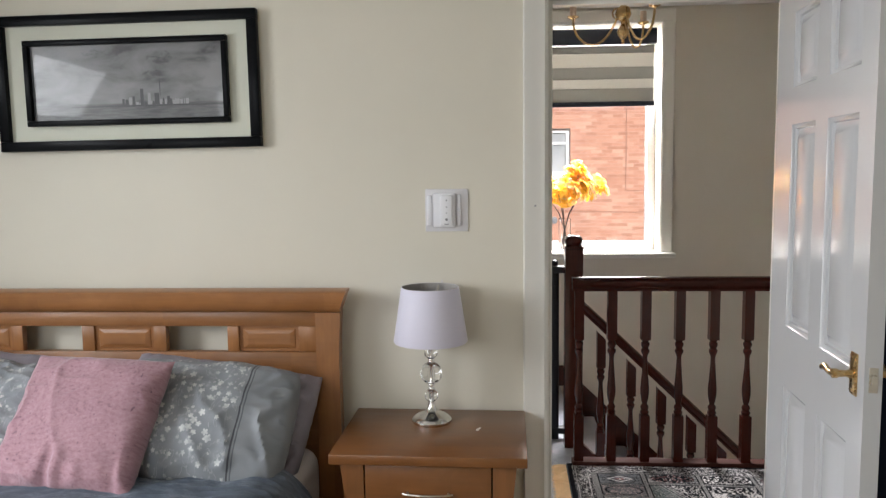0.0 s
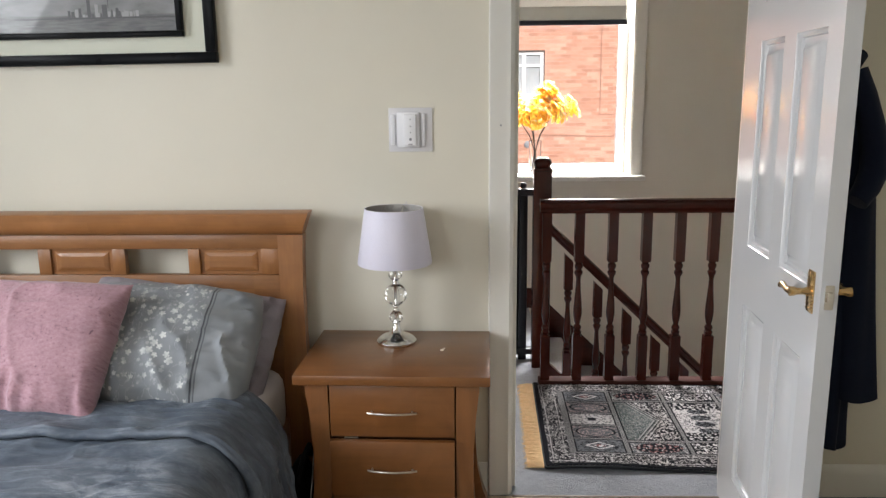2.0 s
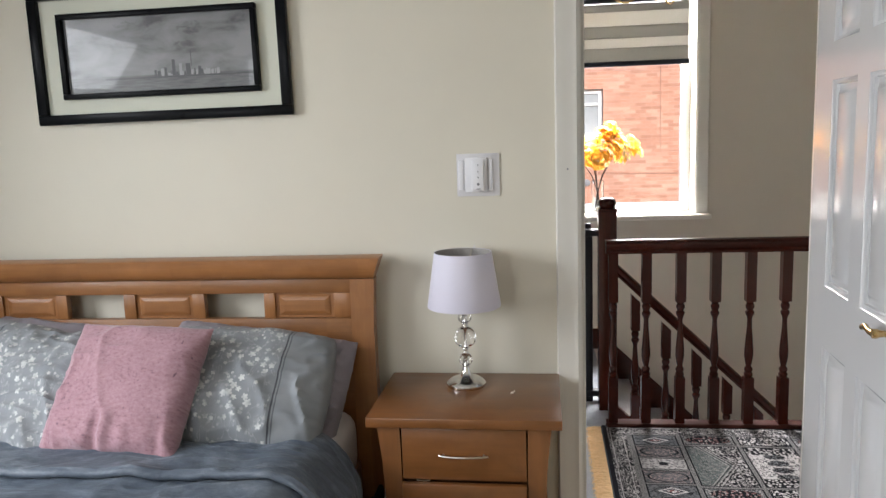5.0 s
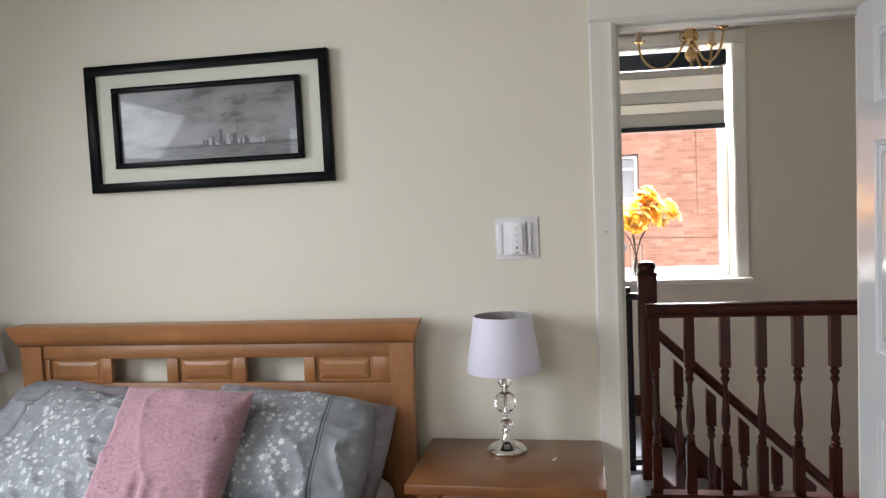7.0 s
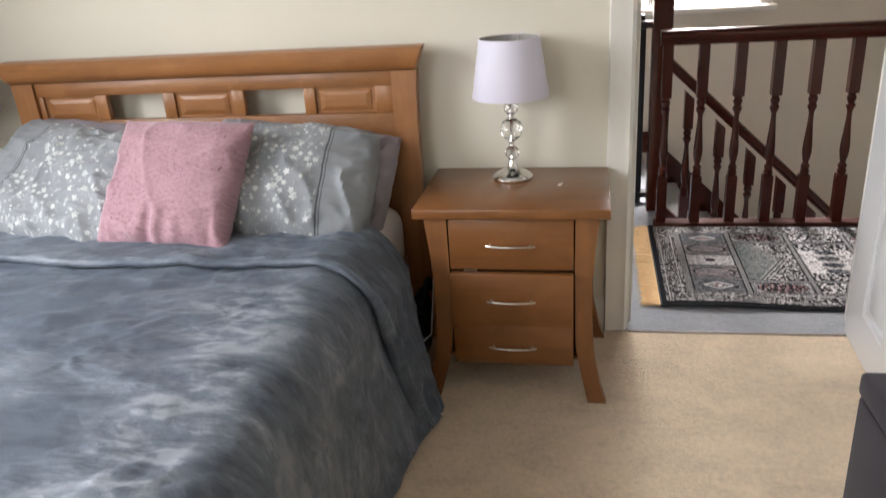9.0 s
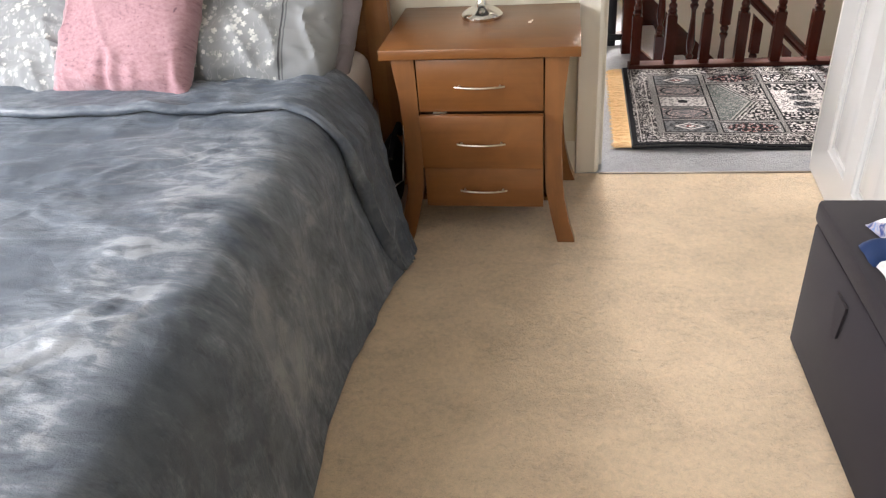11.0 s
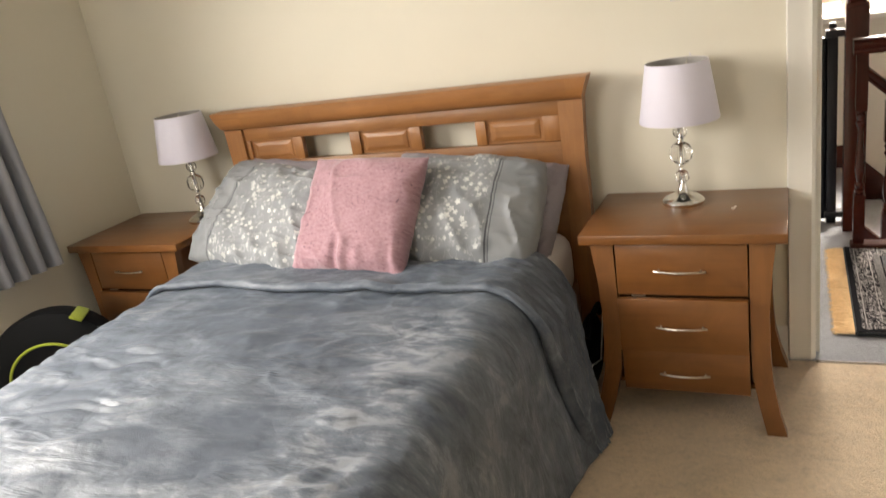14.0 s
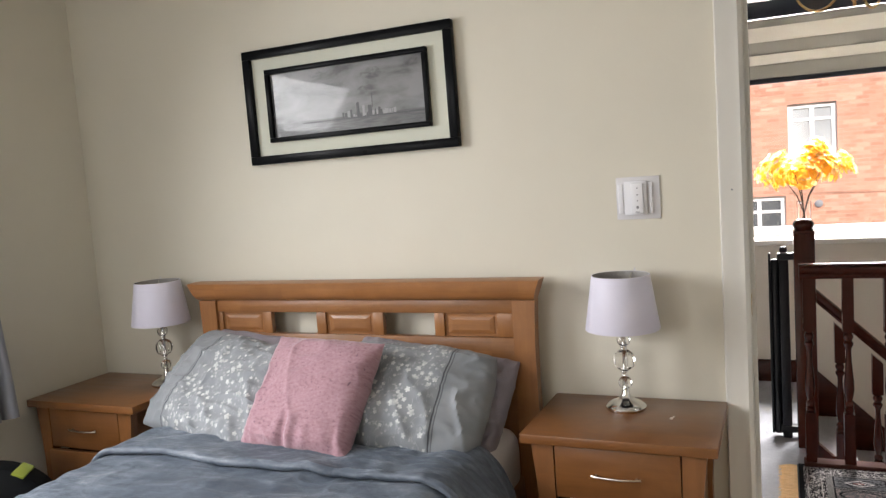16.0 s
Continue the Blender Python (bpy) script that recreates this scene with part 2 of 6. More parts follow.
def velvet():
    """Crushed pile: broad brushed patches with feathered edges, long strokes and small folds; the laid pile's shine is
    partly painted in as paler colour.
    """
    m, n = material("grey_velvet_throw")
    wide = n.noise(n.coord(scale=(1.0, 1.3, 1.0), turn=0.5), 1.9, 3, 0.5, 0.5)
    brushed = n.noise(n.coord(scale=(0.75, 1.7, 1.0), turn=0.35), 4.6, 8, 0.74, 0.9)
    blotch = n.noise(n.coord(scale=(1.0, 1.7, 1.2), turn=0.3), 10, 5, 0.62, 0.5)
    stroke = n.noise(n.coord(scale=(2.4, 7.5, 4.0), turn=0.45), 2.8, 6, 0.66, 0.6)
    feather = n.noise(n.coord(scale=(14.0, 60.0, 20.0), turn=0.6), 3.0, 3, 0.6, 0.6)
    fur = n.noise(n.coord(), 330, 2)
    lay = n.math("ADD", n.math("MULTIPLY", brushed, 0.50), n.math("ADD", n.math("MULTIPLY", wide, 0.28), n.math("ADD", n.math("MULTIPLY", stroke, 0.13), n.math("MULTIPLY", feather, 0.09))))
    sheen_patch = n.band(lay, 0.462, 0.578)
    # paler band by the bed's edge: stroked pile with its sheen painted in
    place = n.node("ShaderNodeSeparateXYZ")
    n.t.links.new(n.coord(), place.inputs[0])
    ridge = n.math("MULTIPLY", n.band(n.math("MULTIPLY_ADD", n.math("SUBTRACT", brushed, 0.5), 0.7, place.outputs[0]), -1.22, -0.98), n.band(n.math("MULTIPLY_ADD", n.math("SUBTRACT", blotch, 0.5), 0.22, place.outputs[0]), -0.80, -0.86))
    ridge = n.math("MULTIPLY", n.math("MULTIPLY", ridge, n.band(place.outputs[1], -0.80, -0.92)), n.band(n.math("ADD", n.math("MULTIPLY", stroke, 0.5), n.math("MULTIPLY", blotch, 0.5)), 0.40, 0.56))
    sheen_patch = n.math("MAXIMUM", sheen_patch, ridge)
    # patches and edge band lighten the base colour in place of sheen
    f = n.math("ADD", n.math("ADD", n.math("MULTIPLY", sheen_patch, 0.17), n.math("MULTIPLY", ridge, 0.07)), n.math("ADD", n.math("MULTIPLY", blotch, 0.30), n.math("ADD", n.math("MULTIPLY", stroke, 0.13), n.math("ADD", n.math("MULTIPLY", feather, 0.03), n.math("MULTIPLY", fur, 0.06)))))
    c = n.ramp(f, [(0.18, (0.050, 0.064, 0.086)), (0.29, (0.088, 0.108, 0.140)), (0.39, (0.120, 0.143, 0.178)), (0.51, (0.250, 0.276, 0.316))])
    fold = n.noise(n.coord(scale=(1.6, 8.5, 2.0), turn=0.12), 3.4, 3, 0.5, 0.5)
    crease = n.math("MULTIPLY", fold, n.band(n.noise(n.coord(), 3.6, 3), 0.48, 0.62))
    b1 = n.bump(fur, 0.25, 0.002)
    b2 = n.bump(stroke, 0.08, 0.012, b1)
    b3 = n.bump(crease, 0.45, 0.03, b2)
    shine = n.math("MULTIPLY_ADD", sheen_patch, 0.30, 0.32)
    n.out(c, n.math("MULTIPLY_ADD", sheen_patch, -0.12, 0.56), n.bump(f, 0.25, 0.02, b3), Specular_IOR_Level=shine, Sheen_Weight=n.math("MULTIPLY_ADD", sheen_patch, 0.24, 0.14), Sheen_Roughness=0.30, Sheen_Tint=(0.82, 0.91, 1.0, 1))
    return m


def chenille():
    m, n = material("pink_chenille")
    v = n.coord("UV")
    rib = n.noise(n.coord("UV", (40, 80, 1)), 1.5, 3, 0.7)
    fleck = n.noise(n.coord("UV", (1.0, 1.35, 1)), 70, 6, 0.75)
    worn = n.noise(v, 9, 4, 0.6)
    f = n.math("ADD", n.math("MULTIPLY", fleck, 0.55), n.math("ADD", n.math("MULTIPLY", rib, 0.25), n.math("MULTIPLY", worn, 0.2)))
    c = n.ramp(f, [(0.39, (0.20, 0.105, 0.135)), (0.45, (0.325, 0.182, 0.216)), (0.60, (0.415, 0.252, 0.288))])
    c = n.mix(n.band(n.noise(n.coord("UV", (1.5, 1.0, 1)), 48, 3, 0.6, 0.5), 0.66, 0.72), c, (0.16, 0.085, 0.115))
    n.out(c, 0.9, n.bump(f, 0.5, 0.006), Sheen_Weight=0.4, Sheen_Roughness=0.4)
    return m


def floral():
    """Grey cotton with white sprigs of five-petalled flowers, plain past the hem; UV in metres."""
    m, n = material("grey_floral_cotton")

    def blossoms(scale, seed, size, keep):
        vec = n.coord("UV", (scale, scale, 1), (seed, seed * 0.7, 0))
        vo = n.node("ShaderNodeTexVoronoi", voronoi_dimensions="2D")
        n.t.links.new(vec, vo.inputs["Vector"])
        vo.inputs["Scale"].default_value, vo.inputs["Randomness"].default_value = 1.0, 0.85
        d = n.node("ShaderNodeVectorMath", operation="SUBTRACT")
        n.t.links.new(vec, d.inputs[0])
        n.t.links.new(vo.outputs["Position"], d.inputs[1])
        xyz = n.node("ShaderNodeSeparateXYZ")
        n.t.links.new(d.outputs[0], xyz.inputs[0])
        col = n.node("ShaderNodeSeparateXYZ")
        n.t.links.new(vo.outputs["Color"], col.inputs[0])
        ang = n.math("ADD", n.math("ARCTAN2", xyz.outputs[1], xyz.outputs[0]), n.math("MULTIPLY", col.outputs[0], 6.0))
        petal = n.math("ABSOLUTE", n.math("COSINE", n.math("MULTIPLY", ang, 2.5)))
        reach = n.math("MULTIPLY", n.math("MULTIPLY_ADD", petal, 0.48, 0.52), n.math("MULTIPLY_ADD", col.outputs[1], size * 0.5, size * 0.6))
        inside = n.band(n.math("SUBTRACT", reach, vo.outputs["Distance"]), 0.0, 0.03)
        return n.math("MULTIPLY", inside, n.band(col.outputs[2], keep, keep + 0.05))

    big = blossoms(37.0, 3.1, 0.46, 0.52)
    small = blossoms(64.0, 7.7, 0.46, 0.72)
    uv = n.coord("UV")
    clump = n.band(n.noise(uv, 11, 3), 0.40, 0.50)
    stem_noise = n.noise(n.coord("UV", (1, 0.55, 1)), 22, 2, 0.5, 1.2)
    stem = n.band(n.math("SUBTRACT", 0.012, n.math("ABSOLUTE", n.math("SUBTRACT", stem_noise, 0.5))), 0.0, 0.006)
    sx = n.node("ShaderNodeSeparateXYZ")
    n.t.links.new(uv, sx.inputs[0])
    printed = n.band(n.math("SUBTRACT", 0.0, sx.outputs[0]), -0.185, -0.180)
    mask = n.math("MULTIPLY", n.math("MINIMUM", n.math("ADD", n.math("ADD", n.math("MULTIPLY", big, clump), n.math("MULTIPLY", small, n.math("SUBTRACT", 1.0, n.math("MULTIPLY", clump, 0.6)))), n.math("MULTIPLY", stem, 0.30)), 1.0), printed)
    ground = n.ramp(n.noise(uv, 6, 4), [(0.3, (0.195, 0.210, 0.228)), (0.7, (0.250, 0.264, 0.282))])
    def stitch(at, half):
        return n.band(n.math("SUBTRACT", half, n.math("ABSOLUTE", n.math("SUBTRACT", sx.outputs[0], at))), 0.0, 0.0012)

    hem = n.math("ADD", stitch(0.191, 0.0030), n.math("MULTIPLY", stitch(0.200, 0.0024), 0.7))
    fade = n.math("MULTIPLY_ADD", n.band(n.noise(uv, 30, 3), 0.38, 0.58), 0.60, 0.40)
    c = n.mix(n.math("MULTIPLY", mask, fade), ground, (0.60, 0.61, 0.60))
    c = n.mix(n.math("MULTIPLY", hem, 0.9), c, (0.050, 0.053, 0.062))
    weave = n.noise(uv, 600, 2)
    n.out(c, 0.85, n.bump(weave, 0.12, 0.001), Sheen_Weight=0.1)
    return m


VELVET, CHENILLE, FLORAL = velvet(), chenille(), floral()


def rug_material():
    """Persian-style weave in compartments: borders, small panels at the ends, a niche and ivory panels in the middle; metres from the rug's corner."""
    m, n = material("woven_rug_pattern")
    vec = n.coord("UV")
    s = n.node("ShaderNodeSeparateXYZ")
    n.t.links.new(vec, s.inputs[0])
    x, y = s.outputs[0], s.outputs[1]

    def less(a, b):
        return n.math("LESS_THAN", a, b)

    def sub(a, b):
        return n.math("SUBTRACT", a, b)

    def near_line(f, at, half):
        return n.band(sub(half, n.math("ABSOLUTE", sub(f, at))), 0.0, 0.0018)

    def either(mask, a, b):
        return n.math("MULTIPLY_ADD", mask, sub(a, b), b)

    def most(*fs):
        r = fs[0]
        for f in fs[1:]:
            r = n.math("MAXIMUM", r, f)
        return r

    def oval(cx, cy, rx, ry):
        return n.math("ADD", n.math("POWER", n.math("ABSOLUTE", n.math("DIVIDE", cx, rx)), 2.0), n.math("POWER", n.math("ABSOLUTE", n.math("DIVIDE", cy, ry)), 2.0))

    xm = sub(0.71, n.math("ABSOLUTE", sub(x, 0.71)))
    ym = sub(0.43, n.math("ABSOLUTE", sub(y, 0.43)))
    edge = n.math("MINIMUM", xm, ym)
    end_row = less(xm, 0.340)
    side_row = less(ym, 0.222)
    second = less(xm, 0.590)
    # distance to the nearest compartment line, and the way to its middle
    row = n.math("PINGPONG", sub(y, 0.110), 0.064)
    cx = either(end_row, sub(xm, 0.230), either(second, sub(xm, 0.465), sub(xm, 0.71)))
    half = either(end_row, 0.106, either(second, 0.122, 0.118))
    cy = either(end_row, sub(row, 0.064), either(side_row, sub(ym, 0.164), sub(y, 0.43)))
    tall = either(end_row, 0.064, either(side_row, 0.056, 0.204))
    near = n.math("MINIMUM", sub(half, n.math("ABSOLUTE", cx)), sub(tall, n.math("ABSOLUTE", cy)))
    # figures at two sizes
    cell = n.node("ShaderNodeTexVoronoi", voronoi_dimensions="2D", feature="F1")
    n.t.links.new(n.coord("UV", (60, 60, 1)), cell.inputs["Vector"])
    cell.inputs["Scale"].default_value = 1.0
    leaf = n.band(cell.outputs["Distance"], 0.36, 0.30)
    vines = n.band(n.noise(vec, 80, 2, 0.5, 1.6), 0.545, 0.560)
    bold = n.band(n.noise(n.coord("UV", (1, 1, 1), (3.1, 1.7, 0)), 44, 1, 0.5, 2.2), 0.53, 0.545)
    fine = n.noise(vec, 260, 2, 0.7)
    mesh = n.band(n.math("MULTIPLY", n.math("SINE", n.math("MULTIPLY", x, 560.0)), n.math("SINE", n.math("MULTIPLY", y, 560.0))), -0.1, 0.1)
    pale, red, ink, grey, green = (0.53, 0.505, 0.505), (0.15, 0.068, 0.068), (0.006, 0.006, 0.009), (0.115, 0.120, 0.130), (0.070, 0.083, 0.082)
    row_id = n.math("ABSOLUTE", sub(n.math("FLOOR", n.math("DIVIDE", sub(y, 0.110), 0.128)), 2.0))
    # end panels: dark with a lozenge, dusky red, ivory in the middle
    lozenge = n.math("ADD", n.math("MULTIPLY", n.math("ABSOLUTE", cx), 0.55), n.math("ABSOLUTE", cy))
    dark_panel = n.mix(n.math("MULTIPLY", vines, n.band(oval(cx, cy, 0.088, 0.046), 1.1, 0.9)), shade(grey, 1.0), ink)
    dark_panel = n.mix(n.math("MULTIPLY", leaf, 0.6), dark_panel, ink)
    dark_panel = n.mix(near_line(lozenge, 0.030, 0.004), dark_panel, pale)
    dark_panel = n.mix(n.band(lozenge, 0.016, 0.014), dark_panel, n.mix(leaf, red, pale))
    dusky = n.mix(vines, shade(grey, 0.6), n.mix(0.4, red, shade(pale, 0.80)))
    dusky = n.mix(near_line(oval(cx, cy, 0.080, 0.044), 1.0, 0.12), dusky, ink)
    ivory = n.mix(n.math("MULTIPLY", leaf, 0.75), shade(pale, 0.62), shade(grey, 0.5))
    ivory = n.mix(n.band(oval(cx, cy, 0.020, 0.018), 1.1, 0.9), ivory, ink)
    ends = n.mix(less(row_id, 1.5), dark_panel, n.mix(less(row_id, 0.5), dusky, ivory))
    # panels along the sides: a dark oval of red blossom, or bold ivory and black
    disc = n.band(oval(cx, cy, 0.098, 0.043), 1.08, 0.94)
    blossom = n.mix(disc, n.mix(vines, shade(grey, 0.7), shade(pale, 0.7)), n.mix(leaf, ink, n.mix(vines, red, shade(pale, 0.7))))
    bolds = n.mix(bold, ink, pale)
    sides = n.mix(second, bolds, blossom)
    # the niche: netted grey-green, then chevrons, then ivory blossom; the middle panel ivory with medallions
    arrow = n.math("ADD", xm, n.math("MULTIPLY", n.math("ABSOLUTE", sub(y, 0.43)), 0.55))
    niche = n.mix(mesh, shade(green, 0.25), shade(green, 1.6))
    niche = n.mix(n.math("MULTIPLY", vines, 0.6), niche, shade(pale, 0.5))
    niche = n.mix(n.band(arrow, 0.516, 0.519), niche, n.mix(bold, ink, shade(pale, 0.68)))
    for at in (0.500, 0.518, 0.534):
        niche = n.mix(n.math("MULTIPLY", near_line(arrow, at, 0.0036), 0.8), niche, shade(pale, 0.5))
        niche = n.mix(near_line(arrow, at + 0.008, 0.0030), niche, ink)
    panel = n.mix(n.math("MULTIPLY", bold, 0.85), shade(pale, 0.80), shade(ink, 3.0))
    panel = n.mix(n.band(oval(cx, n.math("SUBTRACT", n.math("PINGPONG", n.math("ABSOLUTE", cy), 0.068), 0.034), 0.044, 0.026), 1.1, 0.9), panel, n.mix(vines, ink, shade(grey, 1.4)))
    panel = n.mix(n.band(n.math("ABSOLUTE", cy), 0.118, 0.121), panel, n.mix(leaf, ink, shade(pale, 0.8)))
    middle = n.mix(second, panel, niche)
    field = n.mix(end_row, n.mix(side_row, middle, sides), ends)
    field = n.mix(n.band(near, 0.0125, 0.0110), field, ink)
    field = n.mix(n.band(near, 0.0060, 0.0048), field, n.mix(n.band(fine, 0.42, 0.58), shade(grey, 0.5), shade(pale, 0.42)))
    border = n.mix(most(n.math("MULTIPLY", vines, 0.95), n.math("MULTIPLY", leaf, 0.12)), ink, shade(pale, 0.85))
    border = n.mix(most(near_line(edge, 0.034, 0.0022), near_line(edge, 0.086, 0.0022)), border, shade(pale, 0.8))
    border = n.mix(n.band(edge, 0.020, 0.018), border, ink)
    c = n.mix(n.band(edge, 0.103, 0.105), border, field)
    c = n.mix(1.0, c, n.ramp(fine, [(0.3, (0.74, 0.74, 0.74)), (0.7, (1.2, 1.2, 1.2))]), "MULTIPLY")
    n.out(c, 0.95, n.bump(fine, 0.4, 0.002), Specular_IOR_Level=0.1)
    return m


def brick_material():
    m, n = material("red_brick_wall")
    c = n.node("ShaderNodeTexCoord")
    sep, cmb = n.node("ShaderNodeSeparateXYZ"), n.node("ShaderNodeCombineXYZ")
    n.t.links.new(c.outputs["Object"], sep.inputs[0])
    n.t.links.new(n.math("ADD", sep.outputs[0], sep.outputs[1]), cmb.inputs[0])
    n.t.links.new(sep.outputs[2], cmb.inputs[1])
    br = n.node("ShaderNodeTexBrick")
    n.t.links.new(cmb.outputs[0], br.inputs["Vector"])
    br.inputs["Scale"].default_value = 1.0
    br.inputs["Brick Width"].default_value, br.inputs["Row Height"].default_value = 0.225, 0.075
    br.inputs["Mortar Size"].default_value, br.inputs["Bias"].default_value = 0.007, -0.2
    br.inputs["Color1"].default_value, br.inputs["Color2"].default_value = (0.64, 0.345, 0.250, 1), (0.57, 0.290, 0.205, 1)
    br.inputs["Mortar"].default_value = (0.64, 0.39, 0.30, 1)
    big = n.noise(cmb.outputs[0], 1.2, 5)
    col = n.mix(1.0, br.outputs[0], n.ramp(big, [(0.3, (0.82, 0.82, 0.82)), (0.7, (1.12, 1.1, 1.1))]), "MULTIPLY")
    n.out(col, 0.9, n.bump(br.outputs["Fac"], -0.4, 0.01))
    return m


def print_material():
    """A grey photograph of clouds over a far shore."""
    m, n = material("black_and_white_photograph")
    v = n.coord("Object", (1, 1, 1))
    s = n.node("ShaderNodeSeparateXYZ")
    n.t.links.new(v, s.inputs[0])
    z = n.band(s.outputs[2], -0.125, 0.125)
    clouds = n.noise(n.coord("Object", (5, 5, 13)), 1.0, 6, 0.55, 0.4)
    skyc = n.ramp(clouds, [(0.36, (0.075, 0.076, 0.08)), (0.47, (0.17, 0.172, 0.178)), (0.62, (0.24, 0.243, 0.25))])
    sea = n.ramp(n.noise(n.coord("Object", (20, 20, 160)), 1.0, 3), [(0.3, (0.08, 0.082, 0.085)), (0.7, (0.15, 0.152, 0.157))])
    wisp = n.noise(n.coord("Object", (22, 22, 40)), 1.0, 4, 0.6, 0.6)
    for at, up, long, high in ((0.125, 0.080, 0.062, 0.026), (0.085, 0.022, 0.045, 0.014), (-0.055, 0.098, 0.095, 0.018)):
        r = n.math("ADD", n.math("POWER", n.math("ABSOLUTE", n.math("DIVIDE", n.math("SUBTRACT", s.outputs[0], at), long)), 2.0), n.math("POWER", n.math("ABSOLUTE", n.math("DIVIDE", n.math("SUBTRACT", s.outputs[2], up), high)), 2.0))
        skyc = n.mix(n.math("MULTIPLY", n.band(n.math("MULTIPLY_ADD", wisp, 5.0, r), 3.1, 2.1), 0.8), skyc, (0.055, 0.057, 0.061))
    c = n.mix(n.band(z, 0.20, 0.22), sea, skyc)
    n.out(c, 0.30, Specular_IOR_Level=0.5, Coat_Weight=0.45, Coat_Roughness=0.02)
    return m


RUG, BRICK, PRINT = rug_material(), brick_material(), print_material()
PRINTDARK = paint("printed_dark_grey", (0.070, 0.072, 0.077), rough=0.4)
PRINTLIGHT = paint("printed_light_grey", (0.30, 0.30, 0.31), rough=0.4)


def plain(name, col, rough=0.6, spread=0.15):
    return paint(name, col, rough, spread, 0.15, 60)


YELLOWS = [sheer("yellow_petal", (0.92, 0.60, 0.09), 0.4, 0.7), sheer("amber_petal", (0.92, 0.54, 0.07), 0.4, 0.7), sheer("pale_yellow_petal", (0.95, 0.83, 0.46), 0.4, 0.7)]
STEM = plain("dark_stem", (0.05, 0.028, 0.02), 0.8)

# ---- building helpers ----


def box(bm, x0, x1, y0, y1, z0, z1, bevel=0.0):
    m = Matrix.LocRotScale(((x0 + x1) / 2, (y0 + y1) / 2, (z0 + z1) / 2), None, (abs(x1 - x0), abs(y1 - y0), abs(z1 - z0)))
    vs = bmesh.ops.create_cube(bm, size=1.0, matrix=m)["verts"]
    if bevel:
        es = list({e for v in vs for e in v.link_edges})
        bmesh.ops.bevel(bm, geom=es, offset=bevel, segments=2, profile=0.5, affect="EDGES")
    return bm


def boxes(*rows, bevel=0.0):
    bm = bmesh.new()
    for r in rows:
        box(bm, *r, bevel=bevel)
    return bm


def lathe(profile, steps=24, centre=(0, 0), bm=None):
    """A turned solid from (radius, z) rows."""
    bm = bm or bmesh.new()
    rings = []
    for r, z in profile:
        if r < 1e-5:
            rings.append([bm.verts.new((centre[0], centre[1], z))])
        else:
            rings.append([bm.verts.new((centre[0] + r * math.cos(2 * math.pi * i / steps), centre[1] + r * math.sin(2 * math.pi * i / steps), z)) for i in range(steps)])
    for a, b in zip(rings, rings[1:]):
        for i in range(steps):
            j = (i + 1) % steps
            quad = [a[i % len(a)], a[j % len(a)], b[j % len(b)], b[i % len(b)]]
            quad = list(dict.fromkeys(quad))
            if len(quad) > 2:
                bm.faces.new(quad)
    for ring in (rings[0], rings[-1]):
        if len(ring) > 2:
            bm.faces.new(ring)
    return bm


def tube(points, r, steps=8, bm=None, closed=False):
    """A round bar along points; r is a number or a list."""
    bm = bm or bmesh.new()
    pts = [Vector(p) for p in points]
    rs = r if isinstance(r, (list, tuple)) else [r] * len(pts)
    rings = []
    up = None
    for i, p in enumerate(pts):
        a = pts[i - 1] if i or closed else p
        b = pts[(i + 1) % len(pts)] if i + 1 < len(pts) or closed else p
        d = (b - a).normalized()
        if up is None:
            up = d.orthogonal().normalized()
        up = (up - d * up.dot(d)).normalized()
        side = d.cross(up)
        rings.append([bm.verts.new(p + (up * math.cos(2 * math.pi * k / steps) + side * math.sin(2 * math.pi * k / steps)) * rs[i]) for k in range(steps)])
    pairs = list(zip(rings, rings[1:])) + ([(rings[-1], rings[0])] if closed else [])
    for a, b in pairs:
        for k in range(steps):
            bm.faces.new((a[k], a[(k + 1) % steps], b[(k + 1) % steps], b[k]))
    if not closed:
        bm.faces.new(rings[0])
        bm.faces.new(rings[-1])
    return bm


def prism(outline, axis, lo, hi, bm=None):
    """An outline in the two other axes, drawn out along axis."""
    bm = bm or bmesh.new()

    def at(u, v, w):
        return [(w, u, v), (u, w, v), (u, v, w)][axis]

    a = [bm.verts.new(at(u, v, lo)) for u, v in outline]
    b = [bm.verts.new(at(u, v, hi)) for u, v in outline]
    bm.faces.new(a)
    bm.faces.new(b)
    for i in range(len(a)):
        j = (i + 1) % len(a)
        bm.faces.new((a[i], a[j], b[j], b[i]))
    return bm


def sheet(nu, nv, f, thick=0.0, uv=None):
    """A grid of f(u, v) over 0..1; thick: a second skin that far below it along the normal."""
    bm = bmesh.new()
    vs = [[bm.verts.new(f(i / nu, j / nv)) for j in range(nv + 1)] for i in range(nu + 1)]
    lay = bm.loops.layers.uv.new("UVMap") if uv else None
    for i in range(nu):
        for j in range(nv):
            fc = bm.faces.new((vs[i][j], vs[i + 1][j], vs[i + 1][j + 1], vs[i][j + 1]))
            if uv:
                for lp, (a, b) in zip(fc.loops, ((i, j), (i + 1, j), (i + 1, j + 1), (i, j + 1))):
                    lp[lay].uv = uv(a / nu, b / nv)
    if thick:
        bmesh.ops.recalc_face_normals(bm, faces=bm.faces)
        bmesh.ops.solidify(bm, geom=bm.faces[:], thickness=thick)
    return bm


def mesh_of(name, bm, mat, smooth=True):
    bmesh.ops.recalc_face_normals(bm, faces=bm.faces)
    me = bpy.data.meshes.new(name)
    bm.to_mesh(me)
    bm.free()
    me.materials.append(mat)
    if smooth:
        me.shade_smooth()
        me.set_sharp_from_angle(angle=radians(38))
    return me


